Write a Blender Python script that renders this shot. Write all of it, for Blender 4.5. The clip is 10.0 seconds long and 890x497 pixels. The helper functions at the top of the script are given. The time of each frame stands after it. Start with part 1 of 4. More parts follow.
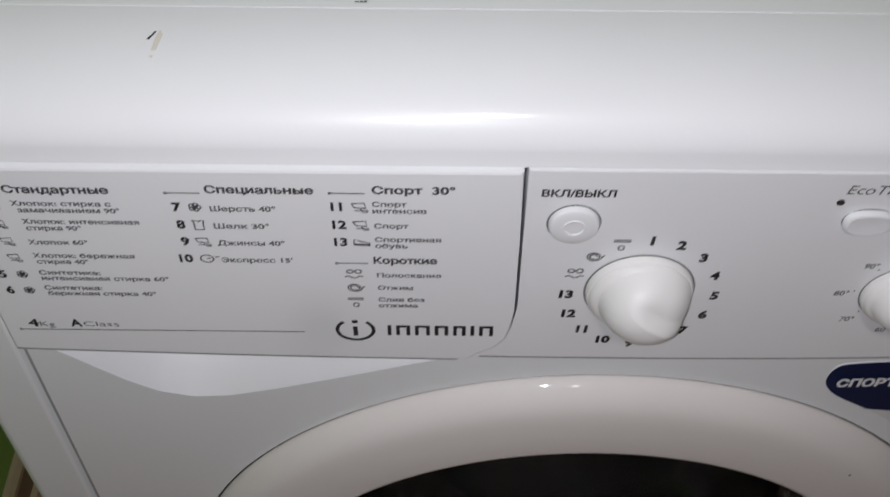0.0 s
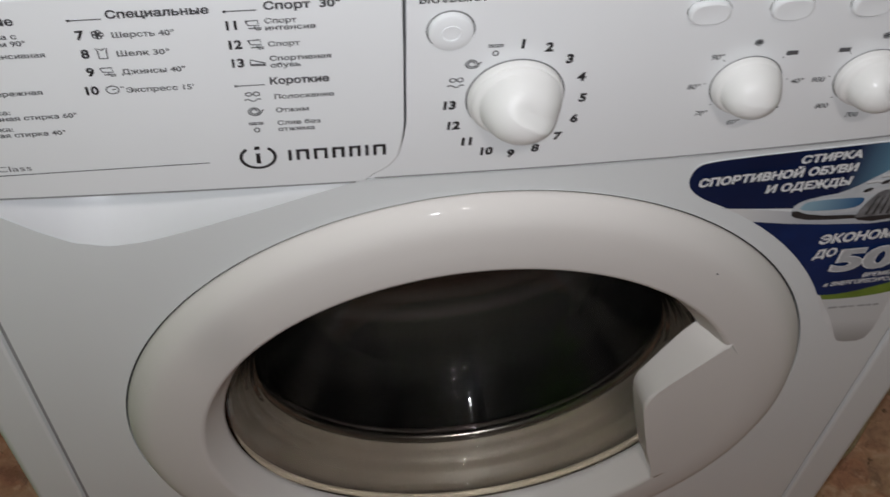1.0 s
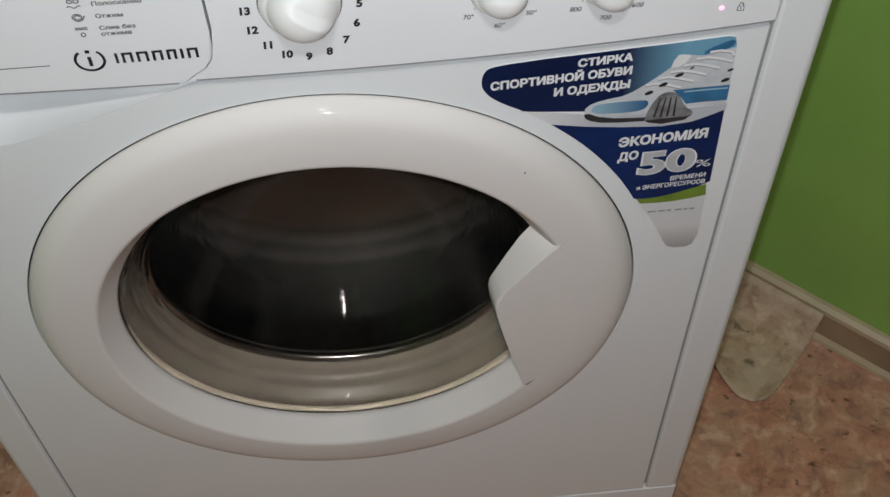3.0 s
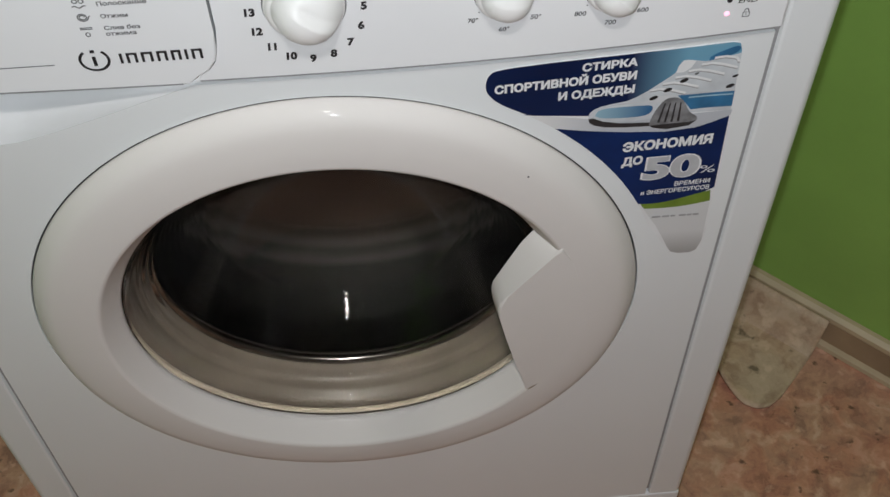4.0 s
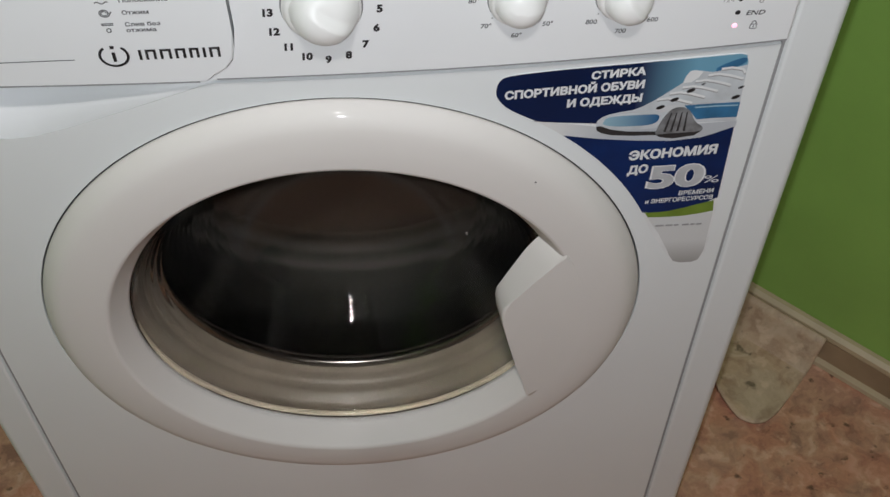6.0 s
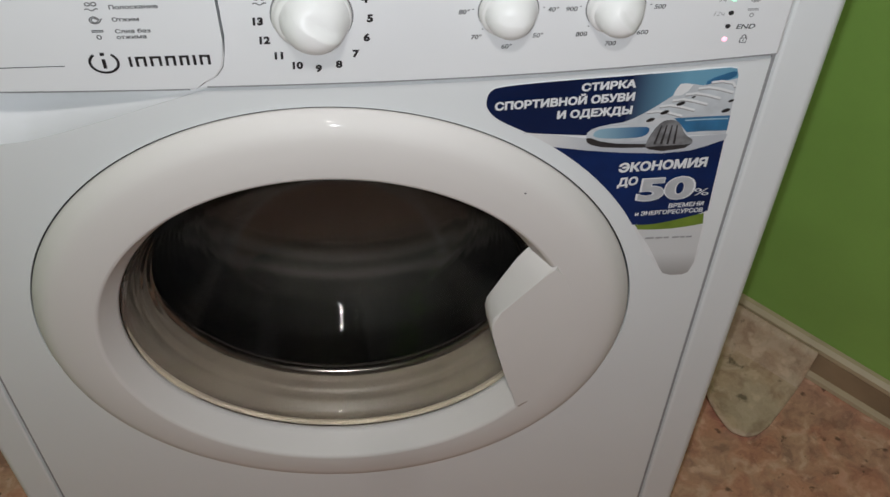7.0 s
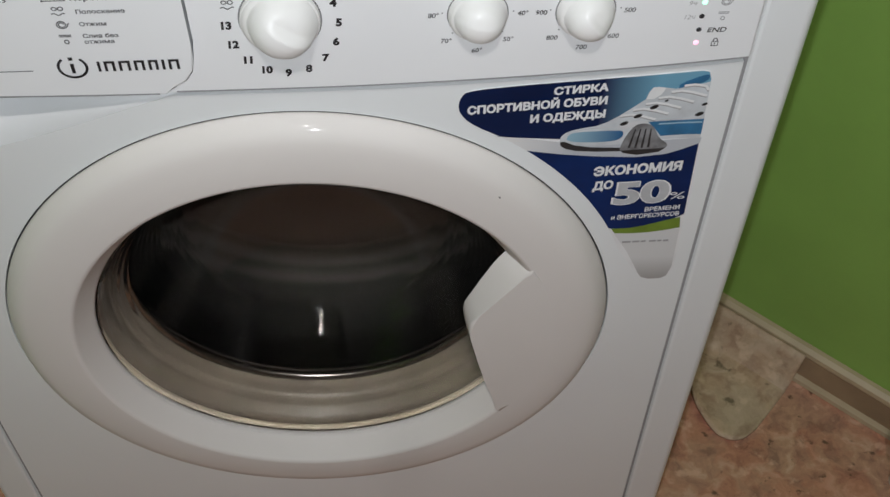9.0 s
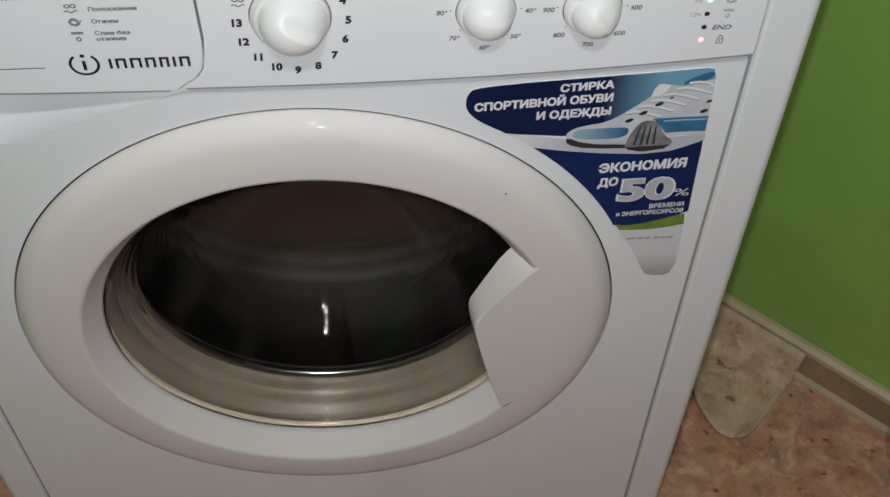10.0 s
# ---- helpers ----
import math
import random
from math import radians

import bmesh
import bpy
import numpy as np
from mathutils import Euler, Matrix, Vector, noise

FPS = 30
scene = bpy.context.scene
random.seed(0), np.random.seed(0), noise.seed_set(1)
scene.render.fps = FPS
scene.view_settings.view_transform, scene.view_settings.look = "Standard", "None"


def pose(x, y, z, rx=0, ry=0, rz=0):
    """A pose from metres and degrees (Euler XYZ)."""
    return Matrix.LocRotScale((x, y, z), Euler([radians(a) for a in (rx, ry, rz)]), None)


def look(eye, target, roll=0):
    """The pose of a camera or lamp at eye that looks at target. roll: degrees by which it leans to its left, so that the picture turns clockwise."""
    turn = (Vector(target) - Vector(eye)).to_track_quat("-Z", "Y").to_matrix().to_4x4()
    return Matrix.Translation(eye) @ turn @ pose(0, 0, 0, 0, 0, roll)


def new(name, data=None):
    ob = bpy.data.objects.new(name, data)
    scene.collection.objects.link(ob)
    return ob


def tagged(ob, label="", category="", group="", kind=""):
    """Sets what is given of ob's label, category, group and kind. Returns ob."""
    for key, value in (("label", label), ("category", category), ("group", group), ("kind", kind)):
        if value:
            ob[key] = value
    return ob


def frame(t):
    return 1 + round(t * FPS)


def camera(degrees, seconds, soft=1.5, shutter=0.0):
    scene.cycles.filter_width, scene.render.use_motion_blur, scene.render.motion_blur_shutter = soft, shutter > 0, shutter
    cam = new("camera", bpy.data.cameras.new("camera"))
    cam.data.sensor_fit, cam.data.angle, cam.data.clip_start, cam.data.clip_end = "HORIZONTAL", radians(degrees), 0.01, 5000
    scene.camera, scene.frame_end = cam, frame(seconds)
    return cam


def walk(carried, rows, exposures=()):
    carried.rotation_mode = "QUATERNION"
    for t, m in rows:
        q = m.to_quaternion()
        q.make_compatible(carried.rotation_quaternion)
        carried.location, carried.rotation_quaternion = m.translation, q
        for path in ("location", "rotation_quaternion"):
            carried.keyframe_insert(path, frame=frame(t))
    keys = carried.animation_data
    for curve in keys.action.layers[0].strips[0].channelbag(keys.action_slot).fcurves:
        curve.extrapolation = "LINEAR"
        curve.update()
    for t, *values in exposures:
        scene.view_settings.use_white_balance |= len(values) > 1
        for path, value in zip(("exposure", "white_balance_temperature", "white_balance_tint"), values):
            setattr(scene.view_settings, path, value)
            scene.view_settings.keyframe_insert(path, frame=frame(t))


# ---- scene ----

from mathutils.geometry import delaunay_2d_cdt, interpolate_bezier

# ---------------------------------------------------------------- camera
cam = camera(44.0, 10.0, soft=1.5, shutter=0.15)
PATH = [
    (0.0, (-0.0814, -0.2859, 1.1074), (-0.0777, 0.3548, 0.3396), 0.84),
    (0.5, (-0.1222, -0.3137, 1.0765), (-0.0641, 0.3075, 0.2951), 1.51),
    (1.0, (-0.0858, -0.3603, 1.1003), (0.0136, 0.2439, 0.3097), 3.23),
    (1.5, (0.0024, -0.4450, 1.1239), (0.1074, 0.1620, 0.3362), 3.14),
    (2.0, (0.0454, -0.4770, 1.1294), (0.1217, 0.1378, 0.3445), 0.60),
    (2.5, (0.0383, -0.4847, 1.1268), (0.0947, 0.1354, 0.3443), -1.01),
    (4.0, (0.0427, -0.4844, 1.1261), (0.0828, 0.1401, 0.3461), -1.31),
    (4.5, (0.0425, -0.4891, 1.1284), (0.0854, 0.1400, 0.3523), -1.18),
    (5.0, (0.0374, -0.4930, 1.1264), (0.0817, 0.1376, 0.3516), -1.04),
    (6.5, (0.0344, -0.4992, 1.1285), (0.0802, 0.1411, 0.3617), 0.86),
    (7.0, (0.0401, -0.4980, 1.1283), (0.0873, 0.1450, 0.3639), 1.02),
    (7.5, (0.0475, -0.4974, 1.1277), (0.0948, 0.1485, 0.3658), 1.00),
    (8.0, (0.0529, -0.4941, 1.1298), (0.0982, 0.1498, 0.3660), 0.94),
    (8.5, (0.0581, -0.4951, 1.1283), (0.1072, 0.1498, 0.3656), 1.06),
    (9.0, (0.0571, -0.4966, 1.1274), (0.1042, 0.1482, 0.3645), 0.89),
    (9.5, (0.0521, -0.5015, 1.1265), (0.1018, 0.1455, 0.3656), 0.96),
    (10.0, (0.0502, -0.5035, 1.1292), (0.1002, 0.1431, 0.3680), 1.04),
]
LOOK = [(0.0, -0.72, 6150, 20), (0.5, -0.56, 6150, 17), (1.0, -0.29, 6150, 16), (1.5, -0.20, 6100, 15), (2.0, 0.27, 6050, 14), (2.5, 0.29, 6030, 13), (4.5, 0.34, 6030, 13), (10.0, 0.29, 6030, 13)]
walk(cam, [(t, look(eye, target, roll)) for t, eye, target, roll in PATH], LOOK)

# ---------------------------------------------------------------- light
world = bpy.data.worlds.new("room_air")
scene.world = world
world.use_nodes = True
world.node_tree.nodes["Background"].inputs[0].default_value = (0.80, 0.86, 1.0, 1)
world.node_tree.nodes["Background"].inputs[1].default_value = 0.018


bulb = bpy.data.lights.new("ceiling_bulb", "SPOT")      # a shaded ceiling lamp, open downwards
bulb.energy, bulb.color, bulb.shadow_soft_size, bulb.spot_size, bulb.spot_blend = 33.0, (0.97, 0.90, 0.78), 0.035, radians(160), 0.35
new("ceiling_bulb", bulb).location = (0.02, -1.15, 2.30)


# ---------------------------------------------------------------- materials
def material(name, colour, rough=0.4, metal=0.0, spread=0.04, scale=30.0, bump=0.02, bump_scale=200.0, coat=0.0, spec=0.5):
    m = bpy.data.materials.new(name)
    m.use_nodes = True
    n, l = m.node_tree.nodes, m.node_tree.links
    b = n["Principled BSDF"]
    b.inputs["Roughness"].default_value = rough
    b.inputs["Metallic"].default_value = metal
    b.inputs["Coat Weight"].default_value = coat
    b.inputs["Coat Roughness"].default_value = 0.08
    b.inputs["Specular IOR Level"].default_value = spec
    tc = n.new("ShaderNodeTexCoord")
    big = n.new("ShaderNodeTexNoise")
    big.inputs["Scale"].default_value = scale
    big.inputs["Detail"].default_value = 6
    l.new(tc.outputs["Object"], big.inputs["Vector"])
    ramp = n.new("ShaderNodeValToRGB")
    ramp.color_ramp.elements[0].position, ramp.color_ramp.elements[1].position = 0.3, 0.7
    ramp.color_ramp.elements[0].color = (*[c * (1 - spread) for c in colour], 1)
    ramp.color_ramp.elements[1].color = (*[min(1, c * (1 + spread)) for c in colour], 1)
    l.new(big.outputs["Fac"], ramp.inputs["Fac"])
    l.new(ramp.outputs["Color"], b.inputs["Base Color"])
    if bump:
        fine = n.new("ShaderNodeTexNoise")
        fine.inputs["Scale"].default_value = bump_scale
        fine.inputs["Detail"].default_value = 3
        l.new(tc.outputs["Object"], fine.inputs["Vector"])
        bp = n.new("ShaderNodeBump")
        bp.inputs["Strength"].default_value = bump
        bp.inputs["Distance"].default_value = 0.002
        l.new(fine.outputs["Fac"], bp.inputs["Height"])
        l.new(bp.outputs["Normal"], b.inputs["Normal"])
    return m


WHITE = material("white_plastic", (0.815, 0.825, 0.84), 0.34, spread=0.012, scale=14, bump=0.012, bump_scale=900, coat=0.6, spec=0.2)
WHITE_STEEL = material("white_enamelled_steel", (0.795, 0.820, 0.830), 0.34, spread=0.014, scale=9, bump=0.012, bump_scale=500, coat=0.2)
WHITE_DOOR = material("white_door_plastic", (0.725, 0.690, 0.665), 0.58, spread=0.015, scale=12, bump=0.012, bump_scale=900, spec=0.20, coat=0.06)
KNOB = material("glossy_white_knob", (0.82, 0.81, 0.80), 0.42, spread=0.02, scale=60, bump=0.0, coat=0.22, spec=0.3)
GROOVE = material("grey_seam", (0.20, 0.20, 0.205), 0.6)
SEAM_AND_SHADOW = material("mid_grey_seam_and_shadow", (0.30, 0.30, 0.305), 0.6)
GAP = material("dark_gap", (0.075, 0.075, 0.08), 0.7)
DARK = material("dark_cavity", (0.03, 0.03, 0.032), 0.7)
INK = material("black_ink", (0.012, 0.012, 0.014), 0.5, bump=0)
INK_HEAD = material("dark_ink", (0.045, 0.045, 0.05), 0.5, bump=0)
INK_GREY = material("grey_ink", (0.085, 0.085, 0.09), 0.5, bump=0)
INK_PALE = material("pale_grey_ink", (0.34, 0.34, 0.35), 0.5, bump=0)
RUBBER = material("grey_rubber", (0.122, 0.103, 0.082), 0.5, spread=0.12, scale=25, bump=0.0)
RUB = material("rubbed_paint", (0.68, 0.65, 0.58), 0.5)
CREAM_RIM = material("cream_plastic", (0.35, 0.31, 0.245), 0.4, spread=0.05)
STEEL = material("brushed_steel", (0.34, 0.325, 0.31), 0.20, 1.0, spread=0.1, scale=40, bump=0.02)


def drum_steel():
    """Drum steel; shade and browner back wall painted by depth, rings round the axle."""
    m = material("shaded_drum_steel", (0.05, 0.05, 0.05), 0.65, 0.0, bump=0.0, spec=0.0)
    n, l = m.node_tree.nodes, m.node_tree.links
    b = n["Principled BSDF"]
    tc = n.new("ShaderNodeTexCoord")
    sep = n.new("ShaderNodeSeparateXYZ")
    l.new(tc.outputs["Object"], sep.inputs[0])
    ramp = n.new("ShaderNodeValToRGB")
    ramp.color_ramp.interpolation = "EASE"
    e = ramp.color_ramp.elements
    # painted shade: black behind the mouth, lighter arcs where the bend catches light
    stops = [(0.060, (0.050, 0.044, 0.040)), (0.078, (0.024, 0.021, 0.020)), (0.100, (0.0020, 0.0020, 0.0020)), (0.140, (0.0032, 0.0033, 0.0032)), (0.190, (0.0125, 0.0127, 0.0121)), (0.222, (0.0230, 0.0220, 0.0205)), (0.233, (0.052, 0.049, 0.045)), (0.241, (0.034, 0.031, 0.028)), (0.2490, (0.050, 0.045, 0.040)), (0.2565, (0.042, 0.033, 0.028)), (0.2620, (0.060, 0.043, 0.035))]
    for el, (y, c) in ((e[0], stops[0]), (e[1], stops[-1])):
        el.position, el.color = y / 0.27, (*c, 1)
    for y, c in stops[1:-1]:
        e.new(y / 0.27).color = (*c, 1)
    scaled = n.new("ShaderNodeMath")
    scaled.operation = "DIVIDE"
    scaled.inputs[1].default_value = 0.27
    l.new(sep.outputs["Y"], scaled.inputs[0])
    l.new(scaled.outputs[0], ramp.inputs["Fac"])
    # rings: noise that depends on the depth and the distance from the axle alone
    flat = n.new("ShaderNodeVectorMath")
    flat.operation = "MULTIPLY"
    flat.inputs[1].default_value = (1, 0, 1)
    l.new(tc.outputs["Object"], flat.inputs[0])
    far = n.new("ShaderNodeVectorMath")
    far.operation = "LENGTH"
    l.new(flat.outputs[0], far.inputs[0])
    ring = n.new("ShaderNodeCombineXYZ")
    l.new(far.outputs["Value"], ring.inputs["X"])
    l.new(sep.outputs["Y"], ring.inputs["Y"])
    rn = n.new("ShaderNodeTexNoise")
    rn.inputs["Scale"].default_value, rn.inputs["Detail"].default_value = 130, 2
    l.new(ring.outputs[0], rn.inputs["Vector"])
    mr = n.new("ShaderNodeMapRange")
    mr.inputs["From Min"].default_value, mr.inputs["From Max"].default_value = 0.3, 0.7
    mr.inputs["To Min"].default_value, mr.inputs["To Max"].default_value = 0.85, 1.15
    l.new(rn.outputs["Fac"], mr.inputs["Value"])
    mul = n.new("ShaderNodeVectorMath")
    mul.operation = "SCALE"
    l.new(ramp.outputs["Color"], mul.inputs[0])
    l.new(mr.outputs[0], mul.inputs["Scale"])
    l.new(mul.outputs[0], b.inputs["Base Color"])
    return m


DRUM = drum_steel()
NAVY = material("navy_print", (0.002, 0.0115, 0.055), 0.32, spec=0.25, spread=0.25, scale=18, bump=0)
BLUE = material("royal_blue_print", (0.002, 0.018, 0.092), 0.32, spec=0.25, spread=0.4, scale=22, bump=0)
SKY = material("pale_blue_print", (0.20, 0.42, 0.58), 0.32, spread=0.45, scale=26, bump=0)
TEAL = material("mid_blue_print", (0.035, 0.16, 0.32), 0.32, spread=0.35, scale=40, bump=0)


def fade(m, x0, x1, first, last, axis="X"):
    """Print that fades from one ink to another along an axis."""
    n, l = m.node_tree.nodes, m.node_tree.links
    tc = n.new("ShaderNodeTexCoord")
    sep = n.new("ShaderNodeSeparateXYZ")
    l.new(tc.outputs["Object"], sep.inputs[0])
    mr = n.new("ShaderNodeMapRange")
    mr.inputs["From Min"].default_value, mr.inputs["From Max"].default_value = x0, x1
    l.new(sep.outputs[axis], mr.inputs["Value"])
    ramp = n.new("ShaderNodeValToRGB")
    ramp.color_ramp.elements[0].color, ramp.color_ramp.elements[1].color = (*first, 1), (*last, 1)
    l.new(mr.outputs[0], ramp.inputs["Fac"])
    l.new(ramp.outputs["Color"], n["Principled BSDF"].inputs["Base Color"])


fade(SKY, 0.188, 0.222, (0.008, 0.016, 0.065), (0.16, 0.36, 0.50))
TOE = material("toe_blue_print", (0.035, 0.16, 0.32), 0.32, bump=0)
fade(TOE, 0.170, 0.204, (0.30, 0.48, 0.58), (0.02, 0.11, 0.26))
FOOT = material("foot_grey_print", (0.6, 0.6, 0.6), 0.35, bump=0)
fade(FOOT, 0.497, 0.522, (0.36, 0.355, 0.35), (0.66, 0.665, 0.67), "Z")
STRIPE = material("stripe_white_print", (0.6, 0.6, 0.6), 0.35, bump=0)
fade(STRIPE, 0.135, 0.175, (0.72, 0.72, 0.72), (0.50, 0.52, 0.56))
SKY_LINE = material("pale_line_print", (0.35, 0.52, 0.62), 0.32, bump=0)
PRINT_DARK = material("dark_grey_print", (0.028, 0.029, 0.032), 0.32, spread=0.3, scale=90, bump=0)
PRINT_MID = material("mid_grey_print", (0.20, 0.205, 0.215), 0.32, spread=0.4, scale=120, bump=0)
PRINT_WHITE = material("white_print", (0.78, 0.79, 0.80), 0.32, spread=0.05, scale=60, bump=0)
PRINT_PALE = material("pale_grey_print", (0.58, 0.59, 0.61), 0.35, spread=0.12, scale=40, bump=0)
SHOE_WHITE = material("shaded_white_print", (0.58, 0.61, 0.64), 0.32, spread=0.12, scale=70, bump=0)
PRINT_SILVER = material("silver_print", (0.50, 0.51, 0.53), 0.3, spread=0.12, scale=60, bump=0)
PRINT_GREEN = material("green_print", (0.16, 0.25, 0.03), 0.32, spread=0.3, scale=40, bump=0)
CREAM = material("cream_skirting", (0.50, 0.40, 0.26), 0.45, spread=0.10, scale=18, bump=0.02)
BROWN = material("brown_skirting", (0.33, 0.235, 0.145), 0.5, spread=0.25, scale=12, bump=0.03)
PIPE_WHITE = material("yellowed_white_plastic", (0.60, 0.55, 0.47), 0.4, spread=0.1)
DIM = material("unseen_wall_grey", (0.22, 0.22, 0.22), 0.85, spread=0.06, scale=2)
CEILING = material("white_ceiling_paint", (0.66, 0.64, 0.60), 0.8, spread=0.03, scale=3)


def glowing(name, colour, strength):
    m = bpy.data.materials.new(name)
    m.use_nodes = True
    b = m.node_tree.nodes["Principled BSDF"]
    b.inputs["Base Color"].default_value = (*colour, 1)
    b.inputs["Emission Color"].default_value = (*colour, 1)
    b.inputs["Emission Strength"].default_value = strength
    return m


LED_PINK = glowing("pink_led", (1.0, 0.40, 0.52), 1.15)
LED_GREEN = glowing("green_led", (0.42, 1.0, 0.60), 1.2)


def glass():
    m = bpy.data.materials.new("smoky_door_glass")
    m.use_nodes = True
    b = m.node_tree.nodes["Principled BSDF"]
    b.inputs["Base Color"].default_value = (0.84, 0.81, 0.77, 1)
    b.inputs["Roughness"].default_value = 0.015
    b.inputs["IOR"].default_value = 1.26
    b.inputs["Transmission Weight"].default_value = 1.0
    return m


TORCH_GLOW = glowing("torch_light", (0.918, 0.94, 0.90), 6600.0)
GLASS = glass()


def wall_paint():
    m = material("green_wall_paint", (0.285, 0.495, 0.105), 0.62, spread=0.10, scale=5, bump=0.25, bump_scale=120)
    return m


GREEN = wall_paint()


def lino(name, tones, scale, speck, speck_colour, blush):
    """Marbled sheet flooring: cloudy patches, chips and dark flecks."""
    m = bpy.data.materials.new(name)
    m.use_nodes = True
    n, l = m.node_tree.nodes, m.node_tree.links
    b = n["Principled BSDF"]
    b.inputs["Roughness"].default_value = 0.58
    tc = n.new("ShaderNodeTexCoord")
    warp = n.new("ShaderNodeTexNoise")
    warp.inputs["Scale"].default_value, warp.inputs["Detail"].default_value = scale * 0.8, 4
    l.new(tc.outputs["Object"], warp.inputs["Vector"])
    mixv = n.new("ShaderNodeMixRGB")
    mixv.inputs[0].default_value = 0.06
    l.new(tc.outputs["Object"], mixv.inputs[1])
    l.new(warp.outputs["Color"], mixv.inputs[2])
    cloud = n.new("ShaderNodeTexNoise")
    cloud.inputs["Scale"].default_value, cloud.inputs["Detail"].default_value, cloud.inputs["Roughness"].default_value = scale, 8, 0.62
    l.new(mixv.outputs[0], cloud.inputs["Vector"])
    ramp = n.new("ShaderNodeValToRGB")
    e = ramp.color_ramp.elements
    e[0].position, e[1].position = 0.36, 0.64
    e[0].color, e[1].color = (*tones[0], 1), (*tones[-1], 1)
    for i, c in enumerate(tones[1:-1]):
        k = e.new(0.36 + 0.28 * (i + 1) / (len(tones) - 1))
        k.color = (*c, 1)
    l.new(cloud.outputs["Fac"], ramp.inputs["Fac"])
    fleck = n.new("ShaderNodeTexNoise")
    fleck.inputs["Scale"].default_value, fleck.inputs["Detail"].default_value = speck, 5
    l.new(tc.outputs["Object"], fleck.inputs["Vector"])
    fr = n.new("ShaderNodeValToRGB")
    fr.color_ramp.elements[0].position, fr.color_ramp.elements[1].position = 0.63, 0.70
    l.new(fleck.outputs["Fac"], fr.inputs["Fac"])
    blotch = n.new("ShaderNodeTexNoise")
    blotch.inputs["Scale"].default_value, blotch.inputs["Detail"].default_value = scale * 0.55, 3
    l.new(mixv.outputs[0], blotch.inputs["Vector"])
    br = n.new("ShaderNodeValToRGB")
    br.color_ramp.elements[0].position, br.color_ramp.elements[1].position = 0.42, 0.60
    l.new(blotch.outputs["Fac"], br.inputs["Fac"])
    bm_ = n.new("ShaderNodeMath")
    bm_.operation = "MULTIPLY"
    bm_.inputs[1].default_value = 0.75
    l.new(br.outputs["Color"], bm_.inputs[0])
    pink = n.new("ShaderNodeMixRGB")
    pink.blend_type = "MULTIPLY"
    l.new(bm_.outputs[0], pink.inputs[0])
    l.new(ramp.outputs["Color"], pink.inputs[1])
    pink.inputs[2].default_value = (*blush, 1)
    m2 = n.new("ShaderNodeMixRGB")
    fm = n.new("ShaderNodeMath")
    fm.operation = "MULTIPLY"
    fm.inputs[1].default_value = 0.8
    l.new(fr.outputs["Color"], fm.inputs[0])
    l.new(fm.outputs[0], m2.inputs[0])
    l.new(pink.outputs[0], m2.inputs[1])
    m2.inputs[2].default_value = (*speck_colour, 1)
    pale = n.new("ShaderNodeTexNoise")
    pale.inputs["Scale"].default_value, pale.inputs["Detail"].default_value = speck * 0.8, 4
    shifted = n.new("ShaderNodeVectorMath")
    shifted.inputs[1].default_value = (3.7, 1.9, 0.4)
    l.new(tc.outputs["Object"], shifted.inputs[0])
    l.new(shifted.outputs[0], pale.inputs["Vector"])
    pr = n.new("ShaderNodeValToRGB")
    pr.color_ramp.elements[0].position, pr.color_ramp.elements[1].position = 0.60, 0.68
    l.new(pale.outputs["Fac"], pr.inputs["Fac"])
    pm = n.new("ShaderNodeMath")
    pm.operation = "MULTIPLY"
    pm.inputs[1].default_value = 0.55
    l.new(pr.outputs["Color"], pm.inputs[0])
    m3 = n.new("ShaderNodeMixRGB")
    l.new(pm.outputs[0], m3.inputs[0])
    l.new(m2.outputs[0], m3.inputs[1])
    m3.inputs[2].default_value = (*[min(1, c * 1.25) for c in tones[-1]], 1)
    l.new(m3.outputs[0], b.inputs["Base Color"])
    bp = n.new("ShaderNodeBump")
    bp.inputs["Strength"].default_value = 0.25
    bp.inputs["Distance"].default_value = 0.001
    l.new(cloud.outputs["Fac"], bp.inputs["Height"])
    l.new(bp.outputs["Normal"], b.inputs["Normal"])
    return m


LINO = lino("red_brown_lino", [(0.33, 0.18, 0.125), (0.46, 0.25, 0.17), (0.55, 0.315, 0.205), (0.63, 0.395, 0.285)], 36, 62, (0.075, 0.038, 0.024), (1.0, 0.76, 0.72))
LINO_PALE = lino("pale_stone_lino", [(0.39, 0.268, 0.185), (0.48, 0.348, 0.245), (0.54, 0.403, 0.285), (0.59, 0.447, 0.325)], 40, 52, (0.13, 0.095, 0.058), (1.0, 0.92, 0.86))


# ---------------------------------------------------------------- mesh helpers
def finish(bm, name, mat, smooth=30.0):
    bmesh.ops.remove_doubles(bm, verts=bm.verts, dist=1e-6)
    bmesh.ops.recalc_face_normals(bm, faces=bm.faces)
    if smooth:
        for f in bm.faces:
            f.smooth = len(f.verts) < 9
        for e in bm.edges:
            if len(e.link_faces) == 2 and e.calc_face_angle(0) > radians(smooth):
                e.smooth = False
    me = bpy.data.meshes.new(name)
    bm.to_mesh(me)
    bm.free()
    me.materials.append(mat)
    return me


def part(name, bm, mat, parent, label="", smooth=30.0):
    ob = new(name, finish(bm, name, mat, smooth))
    ob.parent = parent
    return tagged(ob, label)


def thing(name, bm, mat, label, category, kind="", smooth=30.0):
    return tagged(new(name, finish(bm, name, mat, smooth)), label, category, kind=kind)


